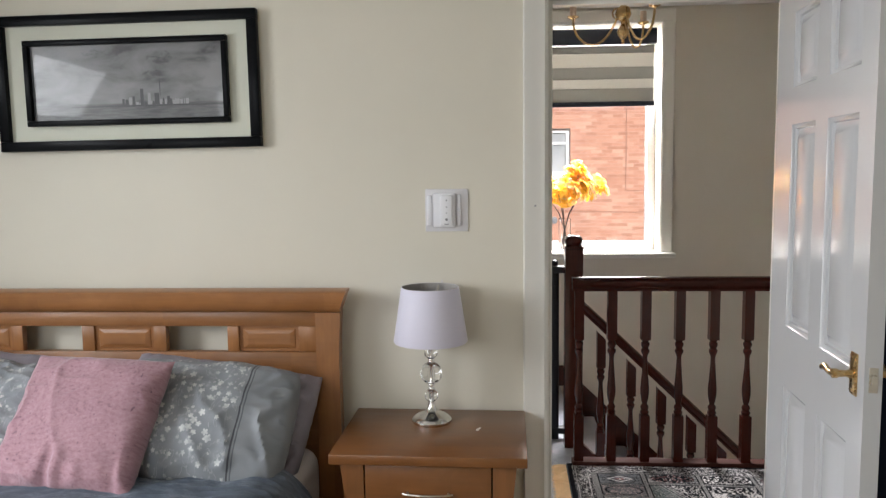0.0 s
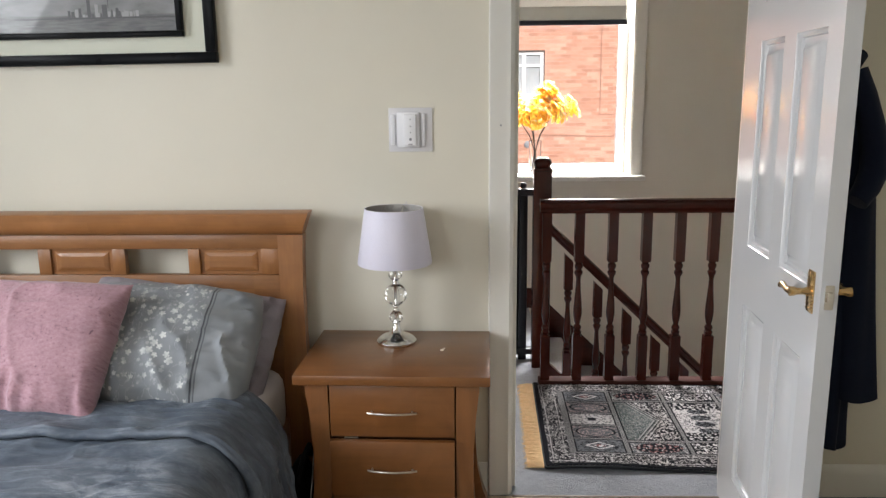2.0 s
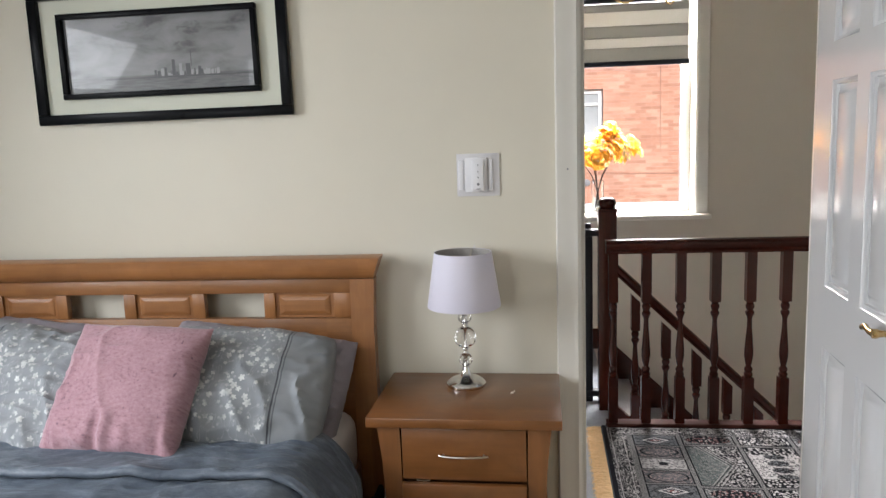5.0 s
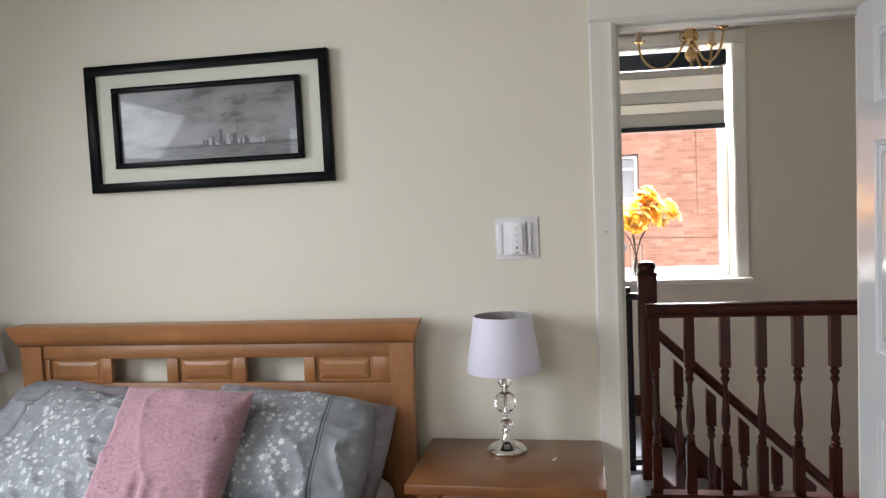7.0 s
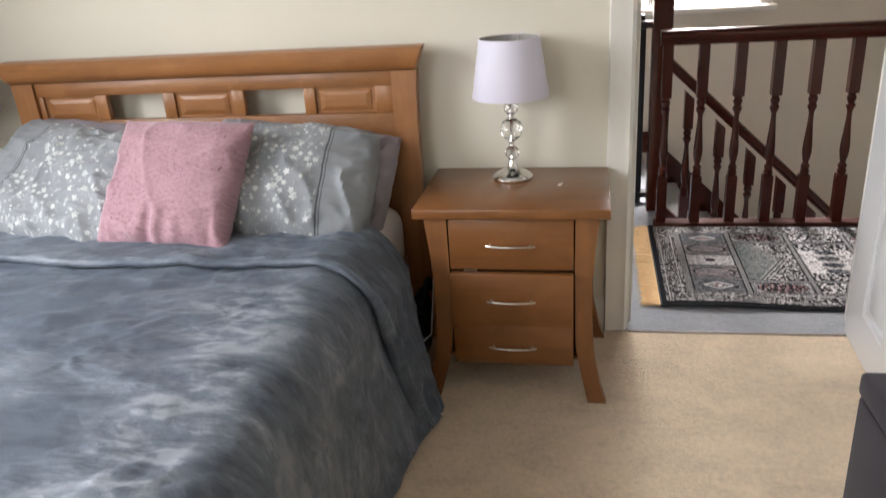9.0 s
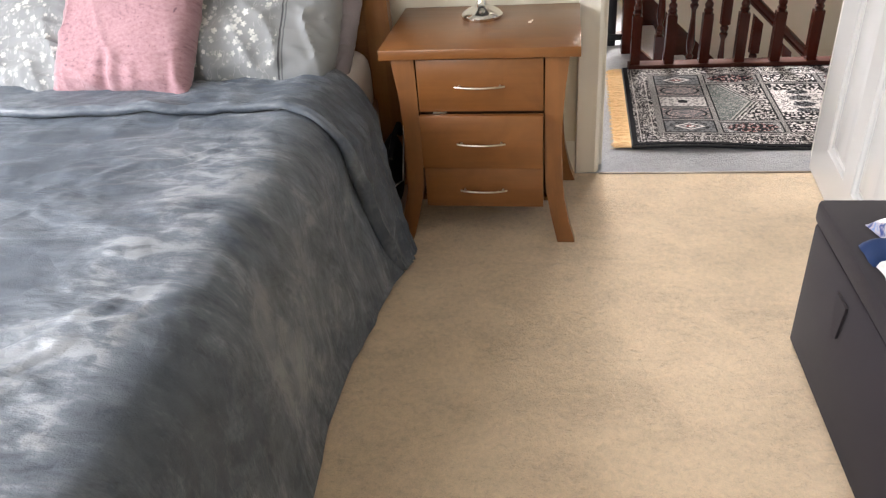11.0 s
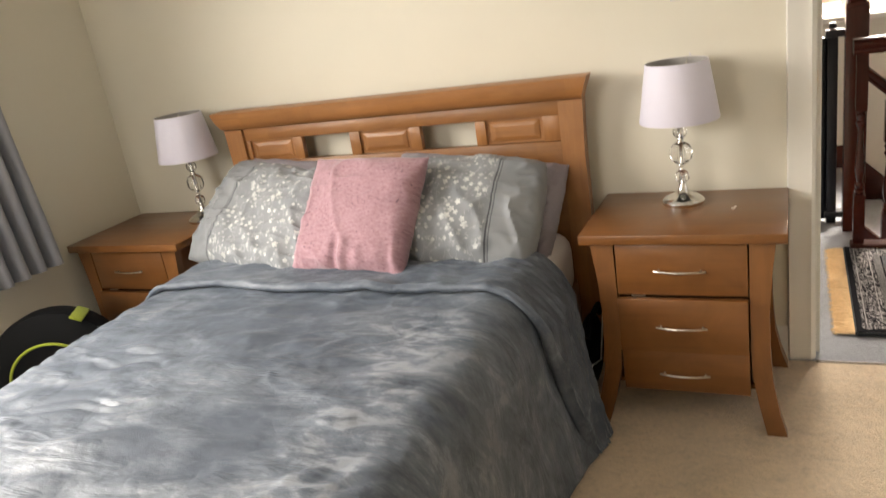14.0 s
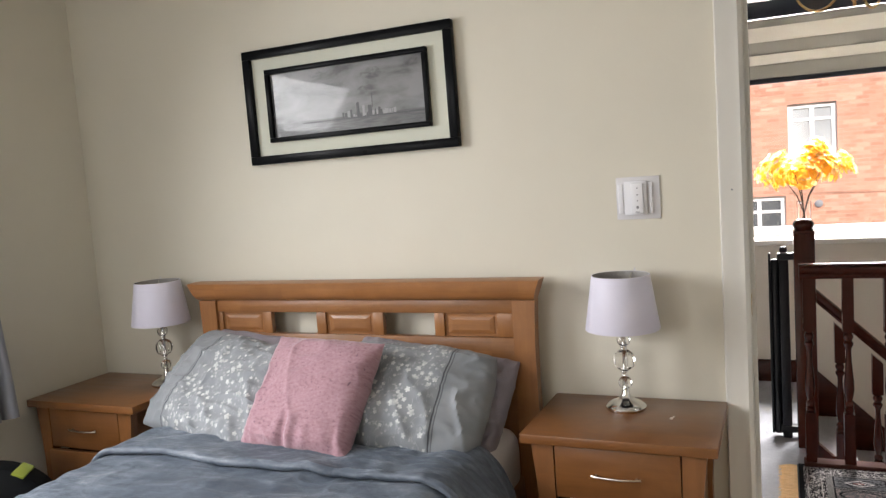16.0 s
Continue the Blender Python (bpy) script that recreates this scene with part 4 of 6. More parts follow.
def throw():
    """The velvet throw: over the mattress, down both sides, with its head end turned back."""
    th = thing("throw_blanket", "slate-grey crushed velvet throw spread over the bed, head end folded back", "blanket")
    xl, xr, top = BX - 0.700, BX + 0.712, 0.545
    prof = [(BX - 0.775, 0.06), (BX - 0.758, 0.20), (BX - 0.738, 0.34), (BX - 0.715, 0.44), (BX - 0.690, 0.495), (BX - 0.630, 0.538), (BX - 0.52, top + 0.002), (BX - 0.2, top + 0.010), (BX + 0.25, top + 0.010), (BX + 0.50, top + 0.008), (BX + 0.610, 0.549), (BX + 0.672, 0.522), (BX + 0.708, 0.458), (BX + 0.722, 0.36), (BX + 0.738, 0.20), (BX + 0.752, 0.05), (BX + 0.757, 0.010)]
    acc = [0.0]
    for p, q in zip(prof, prof[1:]):
        acc.append(acc[-1] + math.dist(p, q))

    def on_profile(s):
        d = s * acc[-1]
        for i in range(len(prof) - 1):
            if d <= acc[i + 1] or i == len(prof) - 2:
                k = (d - acc[i]) / (acc[i + 1] - acc[i])
                p0, p1, p2, p3 = prof[max(i - 1, 0)], prof[i], prof[i + 1], prof[min(i + 2, len(prof) - 1)]
                h = [0.5 * (2 * p1[c] + (p2[c] - p0[c]) * k + (2 * p0[c] - 5 * p1[c] + 4 * p2[c] - p3[c]) * k * k + (3 * p1[c] - p0[c] - 3 * p2[c] + p3[c]) * k ** 3) for c in (0, 1)]
                return h[0], h[1]

    FOLDS = [(-0.30, -1.22, 0.10, 0.16, 0.07, 0.007), (-0.15, -1.42, 0.22, 0.22, 0.05, 0.006), (-0.48, -1.55, -0.15, 0.14, 0.06, 0.006), (-0.42, -1.98, 0.9, 0.12, 0.06, 0.008), (0.38, -1.02, 0.55, 0.16, 0.07, 0.006), (0.46, -1.66, 0.75, 0.20, 0.10, 0.0040), (0.30, -1.98, 0.35, 0.18, 0.06, 0.0045), (0.05, -0.92, 0.05, 0.25, 0.04, 0.004)]

    def wrinkle(x, y, z, side):
        w = 0.010 * rough_at((x, y, z), 3.1, 2.0) + 0.006 * rough_at((x, y * 1.8, z), 8.0, 5.0)
        if not side:
            w += 0.008 * max(0.0, rough_at((x * 1.2 + 0.4 * y, y * 2.6 - 0.7 * x, z), 4.0, 9.0)) ** 1.5 * 2.2
            crowd = max(0.0, rough_at((x, y, 0), 2.3, 14.0) + 0.12)
            fold = 1 - abs(rough_at((x * 0.8 + 0.3 * y, y * 2.0 - 0.5 * x, 0), 9.0, 21.0)) * 3.0
            w += 0.016 * crowd * max(0.0, fold) ** 2
            # bunches of short parallel folds
            for fx, fy, turn, run, across, high in FOLDS:
                du, dv = x - BX - fx, y - fy
                p, q = du * math.cos(turn) + dv * math.sin(turn), dv * math.cos(turn) - du * math.sin(turn)
                k = (p / run) ** 2 + (q / across) ** 2
                if k < 5:
                    w += 0.75 * high * math.exp(-k) * (abs(math.cos(q * 52 + 3.6 * rough_at((x, y, 0), 6.5, 3.0))) * 2 - 1.2)
        else:
            w += 0.012 * rough_at((0, y * 1.0, z * 0.25), 3.6, 4.0) + 0.006 * math.sin(y * 19 + 2.5 * rough_at((x, y, z), 1.7)) * (0.55 - z)
        return w

    def place(s, y, lift=0.0, head=0.0, flare=0.0):
        x, z = on_profile(s)
        sgn = 1.0 if x > BX else -1.0
        k = min(1.0, max(0.0, (0.535 - z) / 0.10))
        k = k * k * (3 - 2 * k)
        wt, ws = wrinkle(x, y, z, False), max(wrinkle(x, y, z, True), -0.006) + 0.006
        # the head end's hem hangs slantwise, further down the bed the lower it is
        y -= max(0.0, 0.52 - z) * head
        x += sgn * k * (ws + lift * 1.5)
        if sgn > 0:
            x += flare * max(0.0, (0.46 - z) / 0.46) ** 1.4
        z = max(z + (1 - k) * (wt + lift), 0.012)
        return x, y, z

    def spread(u, v):
        y = -0.58 - 1.625 * v - 0.02 * math.sin(u * 9)
        x, y, z = place(u, y, 0.0, 0.20 * (1 - v) ** 4, 0.07 * (1 - v) ** 5)
        over = max(0.0, -2.06 - y)
        if over > 0 and z > 0.15:
            # the foot end rolls over the edge of the mattress
            a = min(over / 0.10, 1.0)
            z, y = z - 0.075 * a * a, -2.06 - over * (1 - 0.35 * a)
        return x, y, z

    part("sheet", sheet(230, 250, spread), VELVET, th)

    def turned(u, v):
        # v from the roll at the lower edge, up over the top and to the head end
        s = 0.075 + 0.925 * u
        lip = -0.728 - 0.070 * u - 0.007 * math.sin(u * 17) - 0.012 * rough_at((u * 3, 0, 0), 2.0)
        if v < 0.25:
            a = v / 0.25 * math.pi
            return place(s, lip + 0.013 - 0.013 * math.sin(a), 0.004 + 0.012 * (1 - math.cos(a)), -0.17, 0.022)
        k = (v - 0.25) / 0.75
        end = -0.435 - 0.03 * rough_at((u * 4, 1, 0), 2.0) - 0.08 * max(0.0, 0.12 - u) / 0.12
        pleat = max(0.0, 1 - 2.4 * abs(rough_at((u * 5.0, k * 3.4, 0), 2.6, 8))) ** 2 * min(1.0, max(0.0, (u - 0.45) / 0.15))
        p = place(s, lip + 0.013 + (end - lip) * k, 0.028 - 0.013 * k * k + 0.006 * rough_at((u * 16, k * 2.2, 0), 1.0, 3) + 0.008 * pleat, -0.17 + 0.45 * k, 0.022 + 0.050 * k)
        return p

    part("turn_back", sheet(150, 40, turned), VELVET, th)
    return th


throw()


# ---- pillows ----
def pillow_mesh(w, h, t, seed, soft=0.10, crease=0.012, n=72, gather=0.013, slack=0.016):
    """A stuffed pillow, w by h, in local x and y, t thick along z; UV in metres from the middle."""
    bm = bmesh.new()
    lay = bm.loops.layers.uv.new("UVMap")

    def point(u, v, s):
        pin = 1.0 - 0.055 * (1 - abs(u) ** 3) * abs(v) ** 6
        piu = 1.0 - 0.050 * (1 - abs(v) ** 3) * abs(u) ** 6
        blunt = 1.0 - soft * (abs(u) * abs(v)) ** 3
        x, y = u * w / 2 * piu * blunt, v * h / 2 * pin * blunt
        fu = max(0.0, 1 - abs(u) ** 2.6)
        fv = max(0.0, 1 - abs(v) ** 2.6)
        body = (fu * fv) ** 0.5
        z = t / 2 * body
        c = rough_at((x, y, 0), 4.5, seed)
        # soft folds that run in from the seams and corners
        ridge = 1 - abs(rough_at((x * 1.5 + 0.6 * y, y * 0.8 - 0.3 * x, 0), 7.0, seed + 3)) * 2.2
        ridge2 = 1 - abs(rough_at((x * 0.7 - 0.5 * y, y * 1.6, 0), 13.0, seed + 5)) * 2.2
        rim = 0.35 + 0.65 * max(abs(u), abs(v)) ** 2
        z += crease * (0.8 * c + 0.9 * max(0.0, ridge) ** 2 * rim + 0.45 * max(0.0, ridge2) ** 2 * rim) * (fu * fv) ** 0.3
        edge = (abs(u) ** 4 + abs(v) ** 4) * 0.5
        # gathers along the lower seam
        z += gather * (0.55 * math.sin(x * 78 + 7 * rough_at((x, 0.3 * y, 0), 9, seed)) + 0.7 * rough_at((x, 0.25 * y, 0), 15, seed)) * max(0.0, -v - 0.35) * fu * (fv ** 0.55)
        # slack folds in the loose ends
        end = max(0.0, abs(u) - 0.48) / 0.52
        pleat = 1 - abs(rough_at((x * 1.4 + 0.5 * y, y * 1.9 - 0.9 * x, 0), 11.0, seed + 11)) * 2.6
        z += slack * end * max(0.0, pleat) ** 2 * (fu * fv) ** 0.25
        y += 0.012 * rough_at((x, 0, 0), 7, seed + 7) * edge
        x += 0.012 * rough_at((0, y, 0), 7, seed + 9) * edge
        return x, y, s * z

    grid = {}
    for s in (1, -1):
        for i in range(n + 1):
            for j in range(n + 1):
                rim = i in (0, n) or j in (0, n)
                key = (i, j, 0 if rim else s)
                if key not in grid:
                    grid[key] = bm.verts.new(point(2 * i / n - 1, 2 * j / n - 1, s))
    for s in (1, -1):
        for i in range(n):
            for j in range(n):
                vs = [grid[(a, b, 0 if a in (0, n) or b in (0, n) else s)] for a, b in ((i, j), (i + 1, j), (i + 1, j + 1), (i, j + 1))]
                f = bm.faces.new(vs)
                for lp in f.loops:
                    lp[lay].uv = (lp.vert.co.x, lp.vert.co.y)
    return bm


def lean(px, py, pz, tilt, rz, roll):
    """A pillow that stands on its lower edge at (px, py, pz), leaning back by tilt degrees from lying flat."""
    return pose(px, py, pz, 0, 0, rz) @ pose(0, 0, 0, tilt, 0, 0) @ pose(0, 0, 0, 0, 0, roll)


PIL = "pillows on the bed"
solid("pillow", pillow_mesh(0.67, 0.43, 0.15, 21, 0.05, 0.024), MAUVE, "plain mauve-grey pillow propped against the headboard", "pillow", lean(-1.098, -0.222, 0.634, 50, 3, -9), group=PIL)
solid("pillow", pillow_mesh(0.72, 0.44, 0.15, 33, 0.05, 0.024), MAUVE, "plain mauve-grey pillow propped against the headboard", "pillow", lean(-1.775, -0.228, 0.654, 52, -4, -5), group=PIL)
solid("pillow", pillow_mesh(0.70, 0.45, 0.22, 4, 0.12, 0.026, slack=0.014), FLORAL, "grey pillow printed with white blossom sprigs, plain hem", "pillow", lean(-1.130, -0.360, 0.668, 43, 3, -4), group=PIL)
# the other printed pillow has its hem on the other side: turned half round in its own plane
solid("pillow", pillow_mesh(0.72, 0.48, 0.195, 13, 0.05, 0.034, slack=0.016), FLORAL, "slumped grey pillow printed with white blossom sprigs", "pillow", lean(-1.782, -0.380, 0.668, 40, -7, 171), group=PIL)
solid("cushion", pillow_mesh(0.445, 0.420, 0.14, 8, 0.0, 0.018, 96, 0.048, 0.0), CHENILLE, "square dusty-pink chenille cushion leaning on the pillows", "cushion", lean(-1.374, -0.500, 0.722, 51, -5, -1))


# ---- bedside cabinets ----
def nightstand(at):
    ns = thing("nightstand", "brown-stained three-drawer bedside cabinet on splayed legs", "nightstand", at, group="bedside cabinets")
    # local x 0..W (width), y 0 (back) to -0.442 (front), z up
    W, D, HT = 0.578, 0.442, 0.616
    bm = boxes((0.0, W, -D, 0.0, HT - 0.030, HT), bevel=0.003)
    part("top", bm, NS_X, ns)
    for s in (0, 1):
        for front in (0, 1):
            # outline in x and z: flares at the head, waisted, kicks out at the foot
            inner = [(0.099, 0.586), (0.101, 0.40), (0.101, 0.26), (0.096, 0.16), (0.080, 0.08), (0.058, 0.0)]
            outer = [(0.004, 0.0), (0.024, 0.06), (0.042, 0.15), (0.049, 0.26), (0.049, 0.37), (0.042, 0.48), (0.030, 0.586)]
            bm = bmesh.new()
            layers = []
            ring = [(x, z) for x, z in inner] + [(x, z) for x, z in outer]
            for k in (0.0, 1.0):
                lay = []
                for x, z in ring:
                    kick = 0.055 * max(0.0, (0.20 - z) / 0.20) ** 1.6
                    if front:
                        y = -0.412 - kick - 0.012 + 0.034 * k
                    else:
                        y = -0.030 - 0.050 + 0.055 * k + kick * 0.35
                    lay.append(bm.verts.new(((W - x) if s else x, y, z)))
                layers.append(lay)
                bm.faces.new(lay)
            for i in range(len(ring)):
                j = (i + 1) % len(ring)
                bm.faces.new((layers[0][i], layers[0][j], layers[1][j], layers[1][i]))
            part("leg", bm, NS_Z, ns)
    part("carcass", boxes((0.064, 0.080, -0.400, -0.045, 0.10, 0.586), (W - 0.080, W - 0.064, -0.400, -0.045, 0.10, 0.586), (0.081, W - 0.081, -0.040, -0.030, 0.10, 0.586), (0.081, W - 0.081, -0.39, -0.041, 0.10, 0.115), bevel=0.001), NS_Z, ns)
    # block behind the fronts, its dark colour stands for shade in the gaps
    dark = paint("shadow_gap_board", (0.05, 0.022, 0.010), 0.8)
    part("gap_shade_block", boxes((0.082, W - 0.082, -0.385, -0.05, 0.12, 0.575)), dark, ns, "filler block coloured dark as shade in the drawer gaps")
    for z0, z1, out in ((0.420, 0.579, 0.0), (0.240, 0.413, 0.020), (0.098, 0.234, 0.004)):
        y = -0.424 - out
        d = part("drawer", boxes((0.104, W - 0.104, y, y + 0.022, z0, z1), (0.112, W - 0.112, y + 0.023, -0.386, z0 + 0.02, z1 - 0.025), bevel=0.0018), NS_X, ns)
        zc = z0 + 0.50 * (z1 - z0) if z0 > 0.1 else 0.160
        pts = [(W / 2 - 0.073 + 0.146 * k / 12, y - 0.009 - 0.013 * math.sin(math.pi * k / 12) ** 0.7, zc) for k in range(13)]
        bm = tube(pts, 0.0031, 8)
        for sx in (-0.060, 0.060):
            tube([(W / 2 + sx, y + 0.001, zc), (W / 2 + sx, y - 0.013, zc)], 0.0035, 8, bm)
        part("handle", bm, BRUSHED, d, "bowed brushed-steel pull")
    for z in (0.4155, 0.236):
        part("runner_clip", boxes((0.145, 0.185, -0.4255, -0.410, z, z + 0.0025)), BRUSHED, ns)
    return ns


nightstand(pose(-0.660, -0.006, 0, 0, 0, -1.3))
nightstand(pose(-2.803, -0.014, 0))


def holdall():
    b = thing("holdall", "black nylon holdall pushed between bed and cabinet", "bag", pose(-0.705, -0.285, 0.0))

    def skin(u, v):
        a = u * 2 * math.pi
        k = math.sin(math.pi * min(max(v, 0.02), 0.98)) ** 0.35
        q = 1 + 0.08 * rough_at((math.cos(a), math.sin(a), v * 3), 2.0, 5)
        return 0.032 * k * q * math.cos(a), -0.15 * (2 * v - 1), 0.135 + 0.130 * k * q * math.sin(a)

    part("body", sheet(32, 20, skin), BAGCLOTH, b)
    part("strap", tube([(0.02, -0.10, 0.24), (0.03, -0.04, 0.30), (0.03, 0.04, 0.30), (0.02, 0.10, 0.24)], 0.010, 8), BAGCLOTH, b)
    return b


holdall()
solid("cable", tube([(-0.665, -0.20, 0.30), (-0.668, -0.30, 0.12), (-0.672, -0.42, 0.16), (-0.672, -0.46, 0.05), (-0.675, -0.40, 0.006)], 0.003, 6), UPVC, "thin white lamp cable hanging beside the cabinet", "cable")

# ---- lamps ----
def table_lamp(at, turn):
    lp = thing("table_lamp", "bedside lamp with lilac satin shade, crystal balls and chrome foot", "lamp", at @ pose(0, 0, 0, 0, 0, turn), group="bedside lamps")
    ft = part("foot", lathe([(0.0, 0.0), (0.063, 0.0), (0.065, 0.003), (0.065, 0.010), (0.062, 0.0135), (0.0, 0.0135)], 40), CHROME, lp)
    part("dome", lathe([(0.0615, 0.0132), (0.056, 0.0195), (0.046, 0.0255), (0.032, 0.031), (0.020, 0.039), (0.014, 0.050), (0.0115, 0.064), (0.0, 0.064)], 40), CHROME, ft, "polished silver dome")

    def crystal(name, z, r):
        bm = lathe([(r * math.sin(math.pi * k / 8), z - r * math.cos(math.pi * k / 8)) for k in range(9)], 11)
        return part(name, bm, CRYSTAL, lp, "faceted clear crystal ball", smooth=False)

    crystal("small_ball", 0.088, 0.0225)
    crystal("large_ball", 0.163, 0.037)
    crystal("small_ball", 0.232, 0.0225)
    for z in (0.066, 0.112, 0.1245, 0.2012, 0.208):
        part("collar", lathe([(0.0, z - 0.004), (0.010, z - 0.004), (0.011, z), (0.010, z + 0.003), (0.0, z + 0.003)], 16), CHROME, lp)
    for za, zb in ((0.069, 0.108), (0.128, 0.198), (0.212, 0.252)):
        part("rod", lathe([(0.0, za), (0.0055, za), (0.0055, zb), (0.0, zb)], 10), CHROME, lp)
    part("stem", lathe([(0.005, 0.255), (0.005, 0.30), (0.013, 0.302), (0.013, 0.345), (0.0, 0.345)], 14), CHROME, lp)
    part("bulb", lathe([(0.0, 0.346), (0.012, 0.348), (0.024, 0.372), (0.027, 0.39), (0.02, 0.41), (0.0, 0.418)], 16), PLASTIC, lp, "white bulb, unlit")
    z0, z1, r0, r1 = 0.268, 0.447, 0.119, 0.0925
    sh = part("shade", lathe([(r0, z0), (r0 + 0.0015, z0 + 0.003), (r1 + 0.0015, z1 - 0.003), (r1, z1), (r1 - 0.001, z1), (r0 - 0.001, z0)], 64), SHADE_CLOTH, lp)
    bm = bmesh.new()
    lo = [bm.verts.new(((r0 - 0.002) * math.cos(a), (r0 - 0.002) * math.sin(a), z0 + 0.001)) for a in (k * math.pi / 24 for k in range(48))]
    hi = [bm.verts.new(((r1 - 0.002) * math.cos(a), (r1 - 0.002) * math.sin(a), z1 - 0.0005)) for a in (k * math.pi / 24 for k in range(48))]
    for k in range(48):
        bm.faces.new((lo[k], lo[(k + 1) % 48], hi[(k + 1) % 48], hi[k]))
    part("lining", bm, SHADE_IN, sh, "silver-grey lining")
    zs = z1 - 0.022
    bm = tube([(0.014 * math.cos(k * math.pi / 8), 0.014 * math.sin(k * math.pi / 8), 0.347) for k in range(16)], 0.0022, 6, closed=True)
    for k in range(3):
        a = 2.1 * k + 0.6
        tube([(0.014 * math.cos(a), 0.014 * math.sin(a), 0.347), (0.05 * math.cos(a), 0.05 * math.sin(a), zs - 0.02), ((r1 - 0.003) * math.cos(a), (r1 - 0.003) * math.sin(a), z1 - 0.006)], 0.0018, 6, bm)
    part("spider", bm, BRUSHED, sh, "wire shade carrier")
    part("seam", boxes((-0.001, 0.001, -0.003, 0.0, 0, 0.19)), SHADE_CLOTH, sh, "", pose(0, -r0 - 0.0005, z0, -7.9))
    return lp


table_lamp(pose(-0.391, -0.143, 0.616), 160)
table_lamp(pose(-2.326, -0.150, 0.616), 215)
bmx = bmesh.new()
bmesh.ops.create_icosphere(bmx, subdivisions=1, radius=0.005, matrix=Matrix.LocRotScale((0, 0, 0.0035), None, (1.3, 0.9, 0.8)))
tube([(0, 0, 0.003), (0.008, -0.004, 0.010)], 0.002, 6, bmx)
solid("ear_plug", bmx, plain("off_white_foam", (0.75, 0.66, 0.58), 0.7), "tiny off-white scrap lying on the cabinet", "trinket", pose(-0.239, -0.229, 0.616, 0, 0, 30))


# ---- picture over the bed ----
def picture():
    p = thing("picture_frame", "black floating double frame with a grey skyline photograph", "picture", pose(-1.421, -0.004, 1.748, 0, -0.5, 0))
    W, Hh = 0.911, 0.455

    def rim(name, w, h, b, y0, y1, parent):
        bm = boxes((-w / 2, w / 2, y0, y1, h / 2 - b, h / 2), (-w / 2, w / 2, y0, y1, -h / 2, -h / 2 + b), (-w / 2, -w / 2 + b, y0, y1, -h / 2 + b, h / 2 - b), (w / 2 - b, w / 2, y0, y1, -h / 2 + b, h / 2 - b), bevel=0.003)
        return part(name, bm, BLACKFRAME, parent)

    rim("outer_frame", W, Hh, 0.034, -0.030, 0.0, p)
    part("mount", boxes((-W / 2 + 0.034, W / 2 - 0.034, -0.010, -0.004, -Hh / 2 + 0.034, Hh / 2 - 0.034)), paint("pale_mount_board", (0.66, 0.67, 0.57), 0.7), p, "pale cream mount board")
    w, h = 0.705, 0.288
    inn = rim("inner_frame", w, h, 0.019, -0.034, -0.0105, p)
    part("print", boxes((-w / 2 + 0.019, w / 2 - 0.019, -0.018, -0.012, -h / 2 + 0.019, h / 2 - 0.019)), PRINT, inn, "grey photograph of a cloudy city shore")
    rng = random.Random(5)
    x = -0.02
    while x < 0.205:
        wd = rng.uniform(0.003, 0.011)
        ht = rng.uniform(0.006, 0.026) + (0.030 * math.exp(-((x - 0.05) / 0.06) ** 2) if rng.random() < 0.6 else 0)
        part("printed_tower", boxes((x, x + wd, -0.0186, -0.0178, -0.078, -0.078 + ht)), PRINTLIGHT if rng.random() < 0.25 else PRINTDARK, inn)
        x += wd + rng.uniform(0.0, 0.004)
    part("printed_mast", boxes((0.112, 0.1142, -0.0187, -0.0178, -0.05, 0.006)), PRINTDARK, inn)
    part("printed_shore", boxes((-0.20, 0.33, -0.0190, -0.0178, -0.084, -0.0785)), PRINTDARK, inn)
    return p


picture()


# ---- dimmer on the wall ----
def dimmer():
    d = thing("wall_switch", "white dimmer remote on a clear square wall protector", "switch", pose(-0.343, 0, 1.3025))
    clear, n = material("clear_acrylic")
    n.out((0.70, 0.69, 0.71), 0.22)
    part("protector", boxes((-0.072, 0.072, -0.005, -0.0005, -0.0715, 0.0715), bevel=0.0015), clear, d, "clear plastic plate")
    part("cradle", boxes((-0.044, 0.030, -0.018, -0.0055, -0.057, 0.058), bevel=0.003), PLASTIC, d)
    r = part("remote", boxes((-0.021, 0.020, -0.030, -0.0185, -0.052, 0.050), bevel=0.004), PLASTIC, d)
    for z in (0.034, 0.012, -0.008):
        part("button_mark", lathe([(0.0, 0), (0.0022, 0), (0.0022, 0.0006), (0.0, 0.0006)], 10), GREYPL, r, "", pose(0.001, -0.0302, z, 90))
    part("button_mark", lathe([(0.0030, 0), (0.0046, 0), (0.0046, 0.0006), (0.0030, 0.0006)], 14), GREYPL, r, "", pose(0.001, -0.0302, -0.030, 90))
    part("maker_bar", boxes((-0.006, 0.008, -0.0308, -0.0300, -0.0475, -0.0445)), GREYPL, r)
    part("rocker", boxes((0.036, 0.048, -0.013, -0.0055, -0.052, 0.052), bevel=0.002), PLASTIC, d, "white plastic side strip")
    part("rocker", boxes((-0.066, -0.050, -0.010, -0.0055, -0.050, 0.050), bevel=0.002), PLASTIC, d, "white plastic side strip")
    return d


dimmer()


